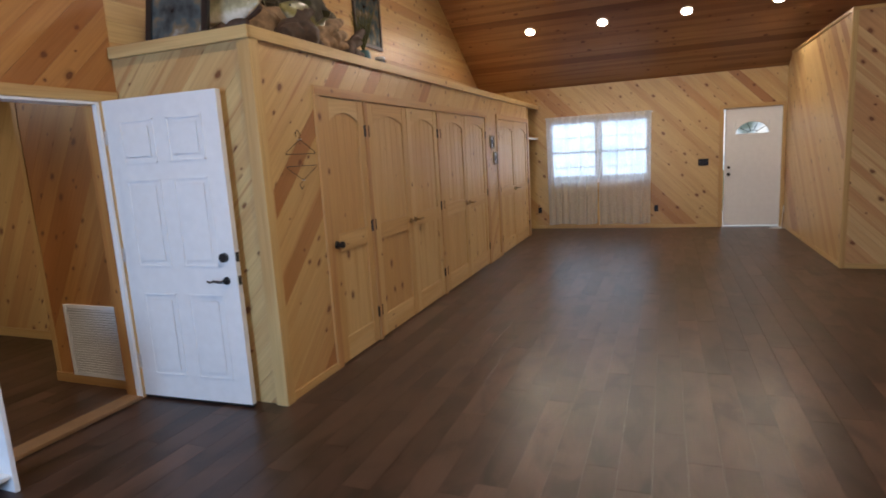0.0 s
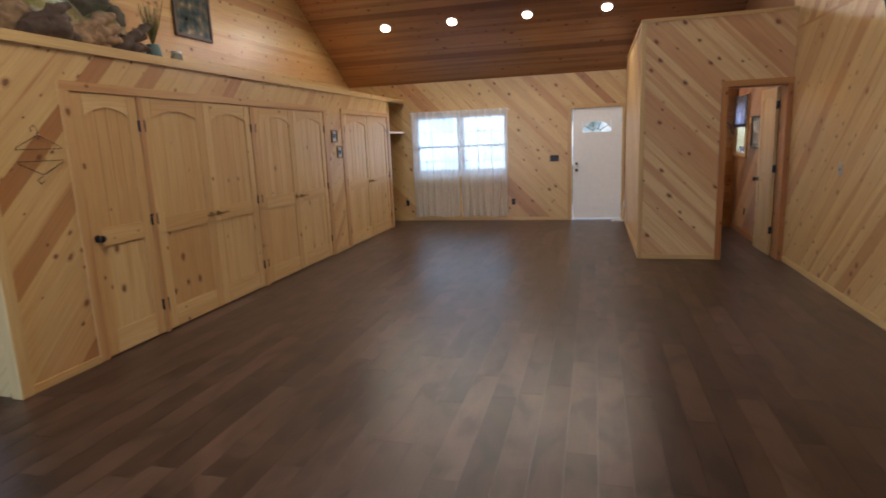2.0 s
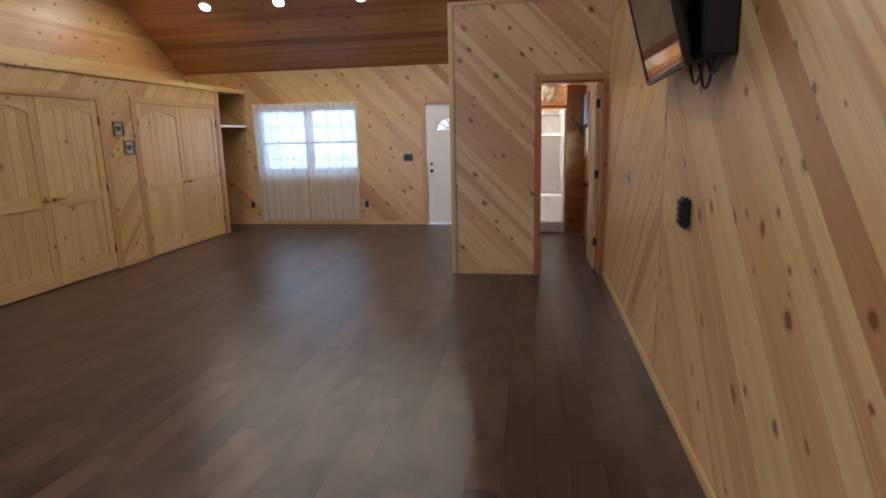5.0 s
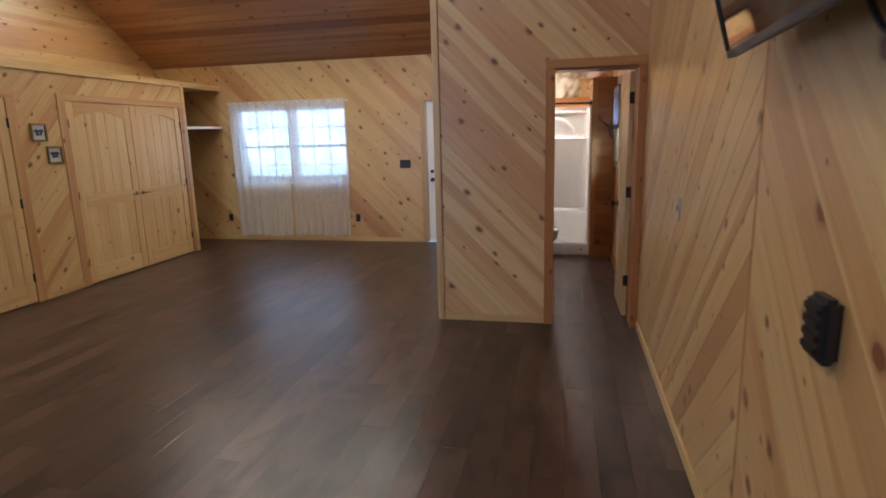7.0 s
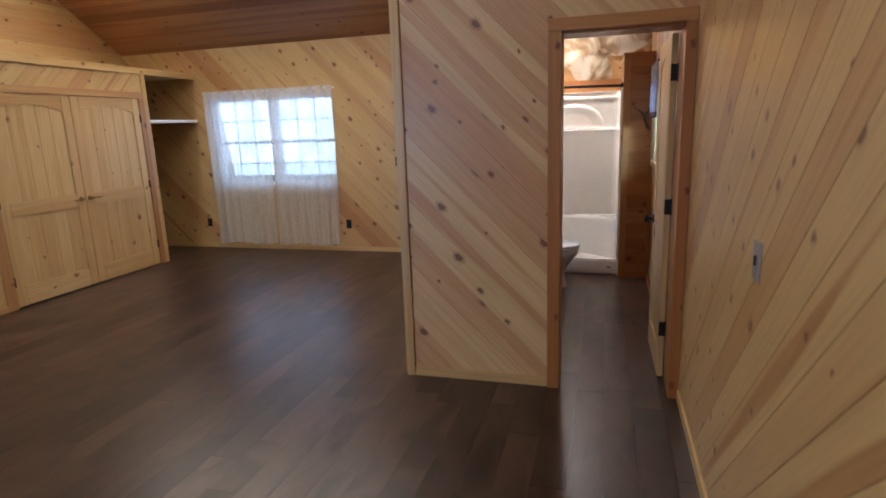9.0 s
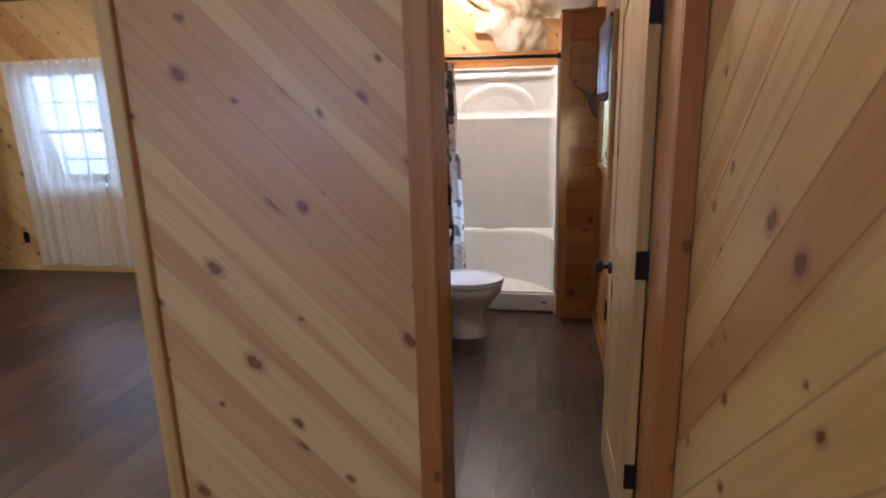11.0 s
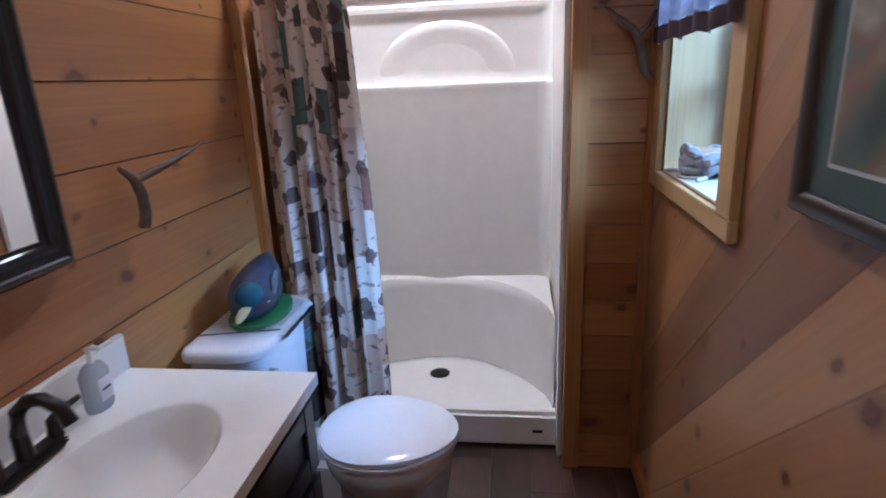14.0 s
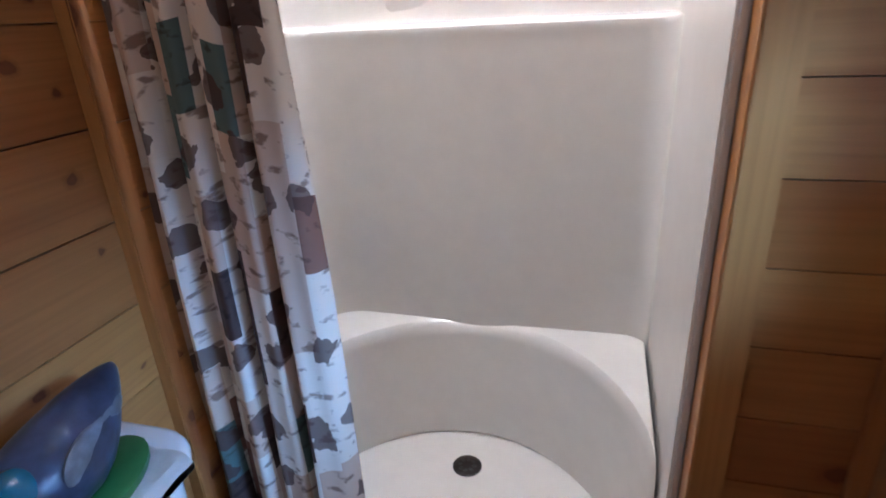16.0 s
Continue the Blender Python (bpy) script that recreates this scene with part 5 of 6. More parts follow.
dr = part("drain", lathe([(0.001, 0.004), (0.03, 0.004), (0.045, 0.003), (0.05, 0.0), (0.05, -0.02)], (5.88, 11.77, 0.080), 28), BRONZE, sw_, "round dark metal drain", smooth=True)
slots = bmesh.new()
for k in range(8):
    a = k * math.tau / 8
    rod((5.88 + 0.025 * math.cos(a), 11.77 + 0.025 * math.sin(a), 0.083), (5.88 + 0.025 * math.cos(a), 11.77 + 0.025 * math.sin(a), 0.0855), 0.0075, seg=8, bm=slots)
part("drain_slot", slots, BLACK, dr)

# shower arm
sa = empty("wall_shower", (5.33, 11.62, 2.0), "dark bronze shower arm on the wall", "shower head")
part("arm", tube([(5.292, 11.62, 2.02), (5.34, 11.62, 2.03), (5.40, 11.62, 2.02), (5.46, 11.62, 1.98), (5.48, 11.62, 1.95)], 0.009, 8), BRONZE, sa, smooth=True)
part("flange", rod((5.289, 11.62, 2.02), (5.298, 11.62, 2.02), 0.028), BRONZE, sa)
part("spray_head", rod((5.48, 11.62, 1.955), (5.50, 11.62, 1.90), 0.018, 0.04, 16), BRONZE, sa, smooth=True)

# rod and curtain
rd = empty("curtain_rod", (5.88, 11.28, 1.915), "dark bronze shower curtain rod between wall and pier", "curtain rod")
part("pole", rod((5.32, 11.27, 1.925), (6.446, 11.27, 1.905), 0.013), BRONZE, rd, smooth=True)
part("end_cap", rod((5.325, 11.27, 1.925), (5.35, 11.27, 1.9245), 0.03, 0.022), BRONZE, rd, smooth=True)
part("end_cap", rod((6.446, 11.27, 1.905), (6.418, 11.27, 1.9055), 0.034, 0.022), BRONZE, rd, smooth=True)

m_, n_, L_, p_ = mat("birch_print")
uv = n_.new("ShaderNodeUVMap")
mp = n_.new("ShaderNodeMapping")
mp.inputs["Scale"].default_value = (13.0, 11.0, 1)
L_.new(uv.outputs[0], mp.inputs[0])
sx = n_.new("ShaderNodeSeparateXYZ")
L_.new(mp.outputs[0], sx.inputs[0])
colx = mathn(n_, L_, "FLOOR", sx.outputs[0])
wn1 = n_.new("ShaderNodeTexWhiteNoise")
wn1.noise_dimensions = "1D"
L_.new(colx, wn1.inputs["W"])
rowy = mathn(n_, L_, "FLOOR", mathn(n_, L_, "MULTIPLY_ADD", wn1.outputs[0], 7.0, sx.outputs[1]))
cv = n_.new("ShaderNodeCombineXYZ")
L_.new(colx, cv.inputs[0])
L_.new(rowy, cv.inputs[1])
wn2 = n_.new("ShaderNodeTexWhiteNoise")
wn2.noise_dimensions = "2D"
L_.new(cv.outputs[0], wn2.inputs["Vector"])
patch = ramp(n_, [(0.0, (0.78, 0.72, 0.63)), (0.34, (0.60, 0.47, 0.37)), (0.50, (0.74, 0.68, 0.60)), (0.70, (0.20, 0.10, 0.07)), (0.76, (0.10, 0.16, 0.15)), (0.83, (0.06, 0.035, 0.03)), (0.90, (0.55, 0.40, 0.30))], "CONSTANT")
L_.new(wn2.outputs[0], patch.inputs[0])
bk = n_.new("ShaderNodeMapping")
bk.inputs["Scale"].default_value = (16, 60, 1)
L_.new(uv.outputs[0], bk.inputs[0])
bn = n_.new("ShaderNodeTexNoise")
bn.noise_dimensions = "2D"
bn.inputs["Scale"].default_value, bn.inputs["Detail"].default_value = 1, 3
L_.new(bk.outputs[0], bn.inputs["Vector"])
br = ramp(n_, [(0.30, (0.25, 0.18, 0.15)), (0.40, (1, 1, 1))])
L_.new(bn.outputs[0], br.inputs[0])
cc = mixc(n_, L_, "MULTIPLY", 0.8, patch.outputs[0], br.outputs[0])
# leaf and animal blots
vb = n_.new("ShaderNodeTexVoronoi")
vb.voronoi_dimensions = "2D"
vm = n_.new("ShaderNodeMapping")
vm.inputs["Scale"].default_value = (5.5, 13, 1)
L_.new(uv.outputs[0], vm.inputs[0])
L_.new(vm.outputs[0], vb.inputs["Vector"])
vb.inputs["Scale"].default_value = 1.0
tn = n_.new("ShaderNodeTexNoise")
tn.noise_dimensions = "2D"
tn.inputs["Scale"].default_value = 4.0
L_.new(vm.outputs[0], tn.inputs["Vector"])
dd = mathn(n_, L_, "ADD", vb.outputs["Distance"], mathn(n_, L_, "MULTIPLY", tn.outputs[0], 0.35))
blot = mathn(n_, L_, "LESS_THAN", dd, 0.40)
cc = mixc(n_, L_, "MIX", mathn(n_, L_, "MULTIPLY", blot, 0.85), cc, (0.07, 0.035, 0.03))
L_.new(cc, p_.inputs["Base Color"])
p_.inputs["Roughness"].default_value = 0.7
BIRCH = m_
cuv = empty("shower_curtain", (5.53, 11.26, 1.9), "gathered shower curtain printed with birch bark and brown animals", "curtain")


def cur(u, v):
    x0, x1 = 5.338 + 0.02 * v, 5.695 + 0.065 * v
    s = u + 0.012 * math.sin(5 * v + 2)
    amp = 0.010 + 0.026 * min(1, v * 2)
    y = 11.245 - 0.03 * v + amp * math.sin(s * 27 + 0.5 * v) + 0.4 * amp * math.sin(s * 51 + 1.0)
    return (x0 + (x1 - x0) * u + 0.010 * math.cos(s * 27), y, 1.885 - 1.755 * v - 0.01 * math.sin(20 * u))


part("cloth", sheet(96, 40, cur), BIRCH, cuv, smooth=True)
for k in range(7):
    x = 5.36 + 0.05 * k
    part("ring", tube([(x, 11.27 + 0.024 * math.cos(a * math.tau / 12), 1.908 + 0.026 * math.sin(a * math.tau / 12)) for a in range(13)], 0.0025, 5), BRONZE, cuv)

# ---- toilet ----
tl_ = empty("toilet", (5.72, 10.79, 0), "white porcelain toilet with closed lid", "toilet")
TY = 10.79


def rounded(x0, x1, y0, y1, r, levels):
    """A block with rounded upright corners; levels are (z, inset)."""
    bm = bmesh.new()
    rings = []
    for z, d in levels:
        ring = []
        for cx, cy, a0 in ((x1 - r, y1 - r, 0), (x0 + r * 0.5, y1 - r * 0.5, 90), (x0 + r * 0.5, y0 + r * 0.5, 180), (x1 - r, y0 + r, 270)):
            rr = r if a0 in (0, 270) else r * 0.5
            for k in range(7):
                a = radians(a0 + 15 * k)
                ring.append(bm.verts.new((cx + (rr - d) * math.cos(a), cy + (rr - d) * math.sin(a), z)))
        rings.append(ring)
    for a, b in zip(rings, rings[1:]):
        for k in range(28):
            bm.faces.new((a[k], a[(k + 1) % 28], b[(k + 1) % 28], b[k]))
    bm.faces.new(rings[0][::-1])
    bm.faces.new(rings[-1])
    return bm


part("tank", rounded(5.315, 5.54, TY - 0.215, TY + 0.215, 0.085, [(0.37, 0.03), (0.40, 0.015), (0.55, 0.006), (0.766, 0.0)]), PORCELAIN, tl_, smooth=True)
part("tank_lid", rounded(5.305, 5.562, TY - 0.235, TY + 0.235, 0.095, [(0.764, 0.006), (0.768, 0.0), (0.785, 0.0), (0.796, 0.006), (0.801, 0.018), (0.803, 0.04)]), PORCELAIN, tl_, smooth=True)


def egg(prof, cx, cy, n=36, bm=None, sq=0.0):
    """Rings (half length, half width, centre shift in x, z) of an egg that is blunter at the back."""
    bm = bm or bmesh.new()
    rs = []
    for hl, hw, dx, z in prof:
        rs.append([bm.verts.new((cx + dx + hl * math.cos(k * math.tau / n) * (1.0 if math.cos(k * math.tau / n) > 0 else 0.88), cy + hw * math.sin(k * math.tau / n) * (1 - 0.10 * math.cos(k * math.tau / n)), z)) for k in range(n)])
    for a, b in zip(rs, rs[1:]):
        for k in range(n):
            bm.faces.new((a[k], a[(k + 1) % n], b[(k + 1) % n], b[k]))
    bm.faces.new(rs[0][::-1])
    bm.faces.new(rs[-1])
    return bm


part("bowl", egg([(0.15, 0.105, 0.0, 0.0), (0.152, 0.107, 0.0, 0.02), (0.135, 0.09, 0.0, 0.06), (0.125, 0.085, 0.0, 0.14), (0.14, 0.105, 0.01, 0.20), (0.185, 0.15, 0.02, 0.27), (0.225, 0.178, 0.025, 0.33), (0.232, 0.184, 0.025, 0.375), (0.225, 0.178, 0.025, 0.385)], 5.81, TY), PORCELAIN, tl_, smooth=True)
part("pedestal", box((5.43, TY - 0.10, 0.0), (5.74, TY + 0.10, 0.37), 0.04), PORCELAIN, tl_, smooth=True)
part("seat", egg([(0.236, 0.188, 0.025, 0.387), (0.242, 0.194, 0.025, 0.392), (0.242, 0.194, 0.025, 0.402), (0.236, 0.188, 0.025, 0.407)], 5.81, TY), PORCELAIN, tl_, smooth=True)
part("lid", egg([(0.236, 0.188, 0.025, 0.409), (0.243, 0.195, 0.025, 0.414), (0.243, 0.195, 0.025, 0.424), (0.225, 0.175, 0.025, 0.432), (0.12, 0.09, 0.025, 0.436)], 5.81, TY), PORCELAIN, tl_, smooth=True)
part("flush_handle", tube([(5.538, TY - 0.14, 0.70), (5.56, TY - 0.14, 0.70), (5.562, TY - 0.17, 0.692), (5.558, TY - 0.20, 0.69)], 0.008, 8), STEEL, tl_, "chrome flush lever", smooth=True)

cl = empty("lace_doily", (5.44, 10.86, 0.803), "white lace doily with a dark cord edge on the toilet tank", "doily")


def doily(u, v):
    x, y = 5.325 + 0.255 * u, TY - 0.13 + 0.04 * u + (0.31 - 0.05 * u) * v
    z = 0.805 + 0.002 * math.sin(25 * u) * math.sin(21 * v)
    if u > 0.9:
        z -= (u - 0.9) * 0.32
        x = 5.325 + 0.255 * 0.9 + 0.016
    return (x, y, z)


part("cloth", sheet(20, 20, doily, 0.0015), plain("lace", (0.82, 0.81, 0.78), 0.9, vary=0.05, scale=70, bump=0.2), cl, smooth=True)
part("cord", tube([(5.33 + 0.23 * k / 24 + 0.004 * math.sin(k * 1.7), TY - 0.135 + 0.05 * k / 24, 0.808) for k in range(25)], 0.0025, 6), plain("cord_grey", (0.2, 0.18, 0.17), 0.8), cl)

DUCKB = plain("slate_feathers", (0.04, 0.055, 0.10), 0.3, vary=0.6, scale=22)
DUCKH = plain("teal_feathers", (0.012, 0.10, 0.16), 0.25, vary=0.3, scale=20)
dk = empty("duck_decoy", (5.45, 10.80, 0.807), "painted wooden duck decoy with teal head on the toilet tank", "decoy")


def duck_body(p):
    back = max(0, p.y)
    return Vector((p.x * (1 - 0.55 * back ** 1.5), p.y * 1.05, max(-0.80, p.z * (1 - 0.35 * back ** 2)) + 0.95 * back ** 1.4 - 0.15 * max(0, -p.y)))


part("body", blob(5.44, 10.84, 0.888, 0.066, 0.120, 0.078, duck_body, 0.12), DUCKB, dk, "dark slate-blue body", smooth=True)
part("wing", blob(5.483, 10.862, 0.908, 0.012, 0.072, 0.036, lambda p: Vector((p.x, p.y, p.z * (1 - 0.4 * p.y) + 0.7 * max(0, p.y))), 0.30), plain("grey_wing", (0.16, 0.18, 0.21), 0.4, vary=0.5, scale=30), dk, "grey folded wing", smooth=True)
part("head", blob(5.460, 10.757, 0.908, 0.034, 0.042, 0.044), DUCKH, dk, "glossy teal head", smooth=True)
part("neck_ring", blob(5.468, 10.776, 0.880, 0.036, 0.020, 0.008), CARD, dk, "white neck ring", smooth=True)
part("bill", blob(5.464, 10.712, 0.876, 0.014, 0.038, 0.010, lambda p: Vector((p.x, p.y, p.z + 1.6 * p.y))), plain("ochre_bill", (0.48, 0.42, 0.26), 0.4), dk, smooth=True)
part("base", lathe([(0.105, 0.0), (0.108, 0.006), (0.108, 0.018), (0.10, 0.022)], (5.45, 10.83, 0.806), 28, 0.68, 1.05), plain("green_base", (0.03, 0.13, 0.035), 0.45), dk, "green painted base", smooth=True)
dk.matrix_basis = Matrix.Translation((5.452, 10.785, 0.807)) @ Matrix.Diagonal((1.2, 1.25, 0.98, 1))

# ---- vanity ----
VY0, VY1, VX1 = 8.97, 10.36, 5.765
vn = empty("vanity_cabinet", (5.53, 9.67, 0), "espresso-black bathroom vanity cabinet with panelled doors", "cabinet")
vb_ = box((5.305, VY0, 0.09), (VX1, VY1, 0.71), 0.003)
box((VX1 - 0.03, VY0, 0.711), (VX1, VY1, 0.818), bm=vb_)
box((5.305, VY1 - 0.02, 0.711), (VX1 - 0.03, VY1, 0.818), bm=vb_)
part("body", vb_, ESPRESSO, vn)
part("toe_kick", box((5.305, VY0 + 0.01, 0.0), (VX1 - 0.06, VY1 - 0.01, 0.09)), ESPRESSO, vn)
xs = VX1


def shaker(y0, y1, z0, z1, nm, grip):
    b = 0.055
    d = part(nm, box((xs, y0 + b, z0 + b), (xs + 0.008, y1 - b, z1 - b)), ESPRESSO, vn)
    for a, c in (((xs, y0, z0), (xs + 0.02, y0 + b, z1)), ((xs, y1 - b, z0), (xs + 0.02, y1, z1))):
        part("stile", box(a, c, 0.003), ESPRESSO, d)
    for a, c in (((xs, y0 + b, z0), (xs + 0.02, y1 - b, z0 + b)), ((xs, y0 + b, z1 - b), (xs + 0.02, y1 - b, z1))):
        part("rail", box(a, c, 0.003), ESPRESSO, d)
    if grip:
        part("knob", rod((xs + 0.02, grip, z1 - 0.06), (xs + 0.042, grip, z1 - 0.06), 0.008, 0.014, 12), BRONZE, d, smooth=True)


for y0, y1, g in ((8.99, 9.44, 9.41), (9.45, 9.90, 9.48), (9.91, 10.345, 9.94)):
    shaker(y0, y1, 0.12, 0.60, "door", g)
    shaker(y0, y1, 0.62, 0.805, "drawer", 0)
part("end_panel", box((5.36, VY1, 0.12), (VX1 - 0.05, VY1 + 0.012, 0.79), 0.004), ESPRESSO, vn)

ct = empty("bathroom_countertop", (5.54, 9.67, 0.82), "white cultured-marble vanity top with an oval basin", "countertop")
CX0, CX1, CY0, CY1, CZ = 5.295, 5.79, 8.95, 10.38, 0.85
BX, BY, BRX, BRY = 5.555, 10.03, 0.135, 0.205
tp = bmesh.new()
NB = 48


def edge_pt(a):
    dx, dy = math.cos(a), math.sin(a)
    ts = [t for t in ((CX1 - BX) / dx if dx > 1e-6 else 9, (CX0 - BX) / dx if dx < -1e-6 else 9, (CY1 - BY) / dy if dy > 1e-6 else 9, (BY - 0.45 - BY) / dy if dy < -1e-6 else 9) if t > 0]
    t = min(ts)
    return BX + dx * t, BY + dy * t


angs = sorted([k * math.tau / NB for k in range(NB)] + [math.atan2(y - BY, x - BX) % math.tau for x in (CX0, CX1) for y in (CY1, BY - 0.45)])
loops_ = []
for a in angs:
    ex, ey = edge_pt(a)
    c, s = math.cos(a), math.sin(a)
    col = [(ex, ey, CZ), (BX + BRX * 1.05 * c, BY + BRY * 1.05 * s, CZ), (BX + BRX * c, BY + BRY * s, CZ - 0.006), (BX + BRX * 0.93 * c, BY + BRY * 0.93 * s, CZ - 0.04),
           (BX + BRX * 0.75 * c, BY + BRY * 0.75 * s, CZ - 0.09), (BX + BRX * 0.4 * c, BY + BRY * 0.4 * s, CZ - 0.118), (BX + 0.02 * c, BY + 0.02 * s, CZ - 0.122)]
    loops_.append([tp.verts.new(q) for q in col])
for a, b in zip(loops_, loops_[1:] + loops_[:1]):
    for k in range(6):
        tp.faces.new((a[k], b[k], b[k + 1], a[k + 1]))
tp.faces.new([q[6] for q in loops_])
part("top_and_basin", tp, COUNTER, ct, smooth=True)
part("slab", box((CX0, CY0, 0.819), (CX1, BY - 0.45, CZ)), COUNTER, ct)
part("front_edge", box((CX1 - 0.012, BY - 0.45, 0.819), (CX1, CY1, CZ - 0.0005)), COUNTER, ct)
part("end_edge", box((CX0, CY1 - 0.012, 0.819), (CX1 - 0.012, CY1, CZ - 0.0005)), COUNTER, ct)
part("backsplash", box((5.291, CY0, CZ), (5.31, CY1, CZ + 0.095), 0.004), COUNTER, ct)
part("basin_drain", lathe([(0.001, 0.003), (0.018, 0.003), (0.021, 0.0)], (BX, BY, CZ - 0.1215), 16), STEEL, ct, smooth=True)

fc = empty("basin_faucet", (5.365, 10.0, CZ), "oil-rubbed black basin faucet with a curved spout", "faucet")
part("base_plate", box((5.342, 9.925, CZ), (5.392, 10.085, CZ + 0.022), 0.01), BRONZE, fc, smooth=True)
part("spout", tube([(5.365, 10.005, CZ + 0.015), (5.363, 10.005, CZ + 0.07), (5.372, 10.005, CZ + 0.115), (5.398, 10.005, CZ + 0.14), (5.432, 10.005, CZ + 0.145), (5.462, 10.005, CZ + 0.128), (5.475, 10.005, CZ + 0.098)], [0.017, 0.015, 0.014, 0.013, 0.013, 0.013, 0.014], 12), BRONZE, fc, smooth=True)
for dy in (-0.062, 0.072):
    h = part("handle", rod((5.365, 10.005 + dy, CZ + 0.018), (5.365, 10.005 + dy, CZ + 0.055), 0.016, 0.012, 14), BRONZE, fc, smooth=True)
    part("lever", tube([(5.365, 10.005 + dy, CZ + 0.055), (5.368, 10.005 + dy * 1.3, CZ + 0.062), (5.372, 10.005 + dy * 1.9, CZ + 0.066)], [0.009, 0.008, 0.006], 8), BRONZE, h, smooth=True)

so = empty("soap_dispenser", (5.36, 10.205, CZ), "clear and white soap bottle with a pump", "soap bottle")
part("bottle", lathe([(0.028, 0.0), (0.031, 0.006), (0.031, 0.085), (0.022, 0.102), (0.012, 0.108)], (5.36, 10.205, CZ), 20, 0.75, 1.15), plain("milky_plastic", (0.62, 0.68, 0.72), 0.2, bump=0, Transmission_Weight=0.35), so, smooth=True)
part("label", box((5.3825, 10.187, CZ + 0.025), (5.3845, 10.223, CZ + 0.075)), plain("soap_label", (0.72, 0.72, 0.74), 0.5), so)
part("label_bar", box((5.3845, 10.192, CZ + 0.048), (5.3852, 10.218, CZ + 0.053)), plain("label_ink", (0.05, 0.06, 0.1), 0.6), so)
part("pump", tube([(5.36, 10.205, CZ + 0.106), (5.36, 10.205, CZ + 0.142), (5.372, 10.205, CZ + 0.146), (5.392, 10.205, CZ + 0.140)], [0.008, 0.006, 0.006, 0.004], 8), plain("pump_white", (0.75, 0.72, 0.66), 0.4), so, smooth=True)

tb = empty("tissue_box_cover", (5.41, 9.57, CZ), "cream square tissue box cover with a reddish flower print", "tissue box")
TB = plain("cream_ceramic", (0.62, 0.53, 0.36), 0.5)
for a, b in (((5.345, 9.505, CZ), (5.475, 9.515, CZ + 0.14)), ((5.345, 9.625, CZ), (5.475, 9.635, CZ + 0.14)), ((5.345, 9.515, CZ), (5.355, 9.625, CZ + 0.14)), ((5.465, 9.515, CZ), (5.475, 9.625, CZ + 0.14))):
    part("side", box(a, b), TB, tb)
ov = bmesh.new()
inn, outr = [], []
for k in range(24):
    a = k * math.tau / 24
    c, s = math.cos(a), math.sin(a)
    f = 0.065 / max(abs(c), abs(s))
    outr.append(ov.verts.new((5.41 + f * c, 9.57 + f * s, CZ + 0.142)))
    inn.append(ov.verts.new((5.41 + 0.024 * c, 9.57 + 0.036 * s, CZ + 0.142)))
for k in range(24):
    ov.faces.new((outr[k], outr[(k + 1) % 24], inn[(k + 1) % 24], inn[k]))
part("top_rim", ov, TB, tb)
# dark plate that paints the shade of the hollow below the slot
part("slot_inside", box((5.358, 9.518, CZ + 0.10), (5.462, 9.622, CZ + 0.11)), plain("box_hollow_shade", (0.07, 0.05, 0.035), 0.8), tb)
fp = bmesh.new()
rng = random.Random(3)
for k in range(9):
    join(fp, blob(5.4755, 9.57 + rng.uniform(-0.035, 0.035), CZ + 0.07 + rng.uniform(-0.025, 0.025), 0.0012, 0.014, 0.012))
part("flower_print", fp, plain("rust_print", (0.40, 0.13, 0.08), 0.6, vary=0.4, scale=40), tb, "rust-red flower print")

# mirror
mi = empty("bathroom_mirror", (5.30, 10.01, 1.46), "rectangular mirror in a black moulded frame", "mirror")


def moulding(y0, y1, z0, z1, profile):
    """A mitred frame on an upright plane: profile gives (inset, x) across the section."""
    bm = bmesh.new()
    rings = [[bm.verts.new((x, y, z)) for y, z in ((y0 + d, z0 + d), (y1 - d, z0 + d), (y1 - d, z1 - d), (y0 + d, z1 - d))] for d, x in profile]
    for r0, r1 in zip(rings, rings[1:] + rings[:1]):
        for k in range(4):
            bm.faces.new((r0[k], r0[(k + 1) % 4], r1[(k + 1) % 4], r1[k]))
    return bm


b = 0.058
part("frame", moulding(9.745, 10.275, 1.165, 1.765, [(0, 5.291), (0, 5.316), (0.004, 5.322), (0.012, 5.323), (0.016, 5.317), (0.030, 5.313), (0.040, 5.318), (0.048, 5.316), (0.052, 5.308), (0.060, 5.306), (0.060, 5.291)]),
     plain("black_frame", (0.012, 0.010, 0.010), 0.28), mi, smooth=True)
m_, n_, L_, p_ = mat("mirror_silver")
p_.inputs["Metallic"].default_value, p_.inputs["Roughness"].default_value, p_.inputs["Base Color"].default_value = 1, 0.02, (0.9, 0.9, 0.9, 1)
part("mirror_glass", box((5.295, 9.745 + b, 1.165 + b), (5.303, 10.275 - b, 1.765 - b)), m_, mi)

# antlers
HORN = plain("antler_horn", (0.14, 0.085, 0.055), 0.5, vary=0.5, scale=30, bump=0.4)
al = empty("deer_antler", (5.30, 10.52, 1.3), "brown forked deer antler hung on the board wall", "antler", "deer antlers")
part("beam", tube([(5.315, 10.525, 1.175), (5.325, 10.528, 1.21), (5.33, 10.52, 1.26), (5.33, 10.50, 1.305), (5.325, 10.46, 1.335)], [0.016, 0.015, 0.014, 0.013, 0.006], 10), HORN, al, smooth=True)
part("tine", tube([(5.33, 10.505, 1.30), (5.36, 10.56, 1.318), (5.39, 10.64, 1.345), (5.41, 10.71, 1.372)], [0.012, 0.010, 0.007, 0.002], 10), HORN, al, smooth=True)
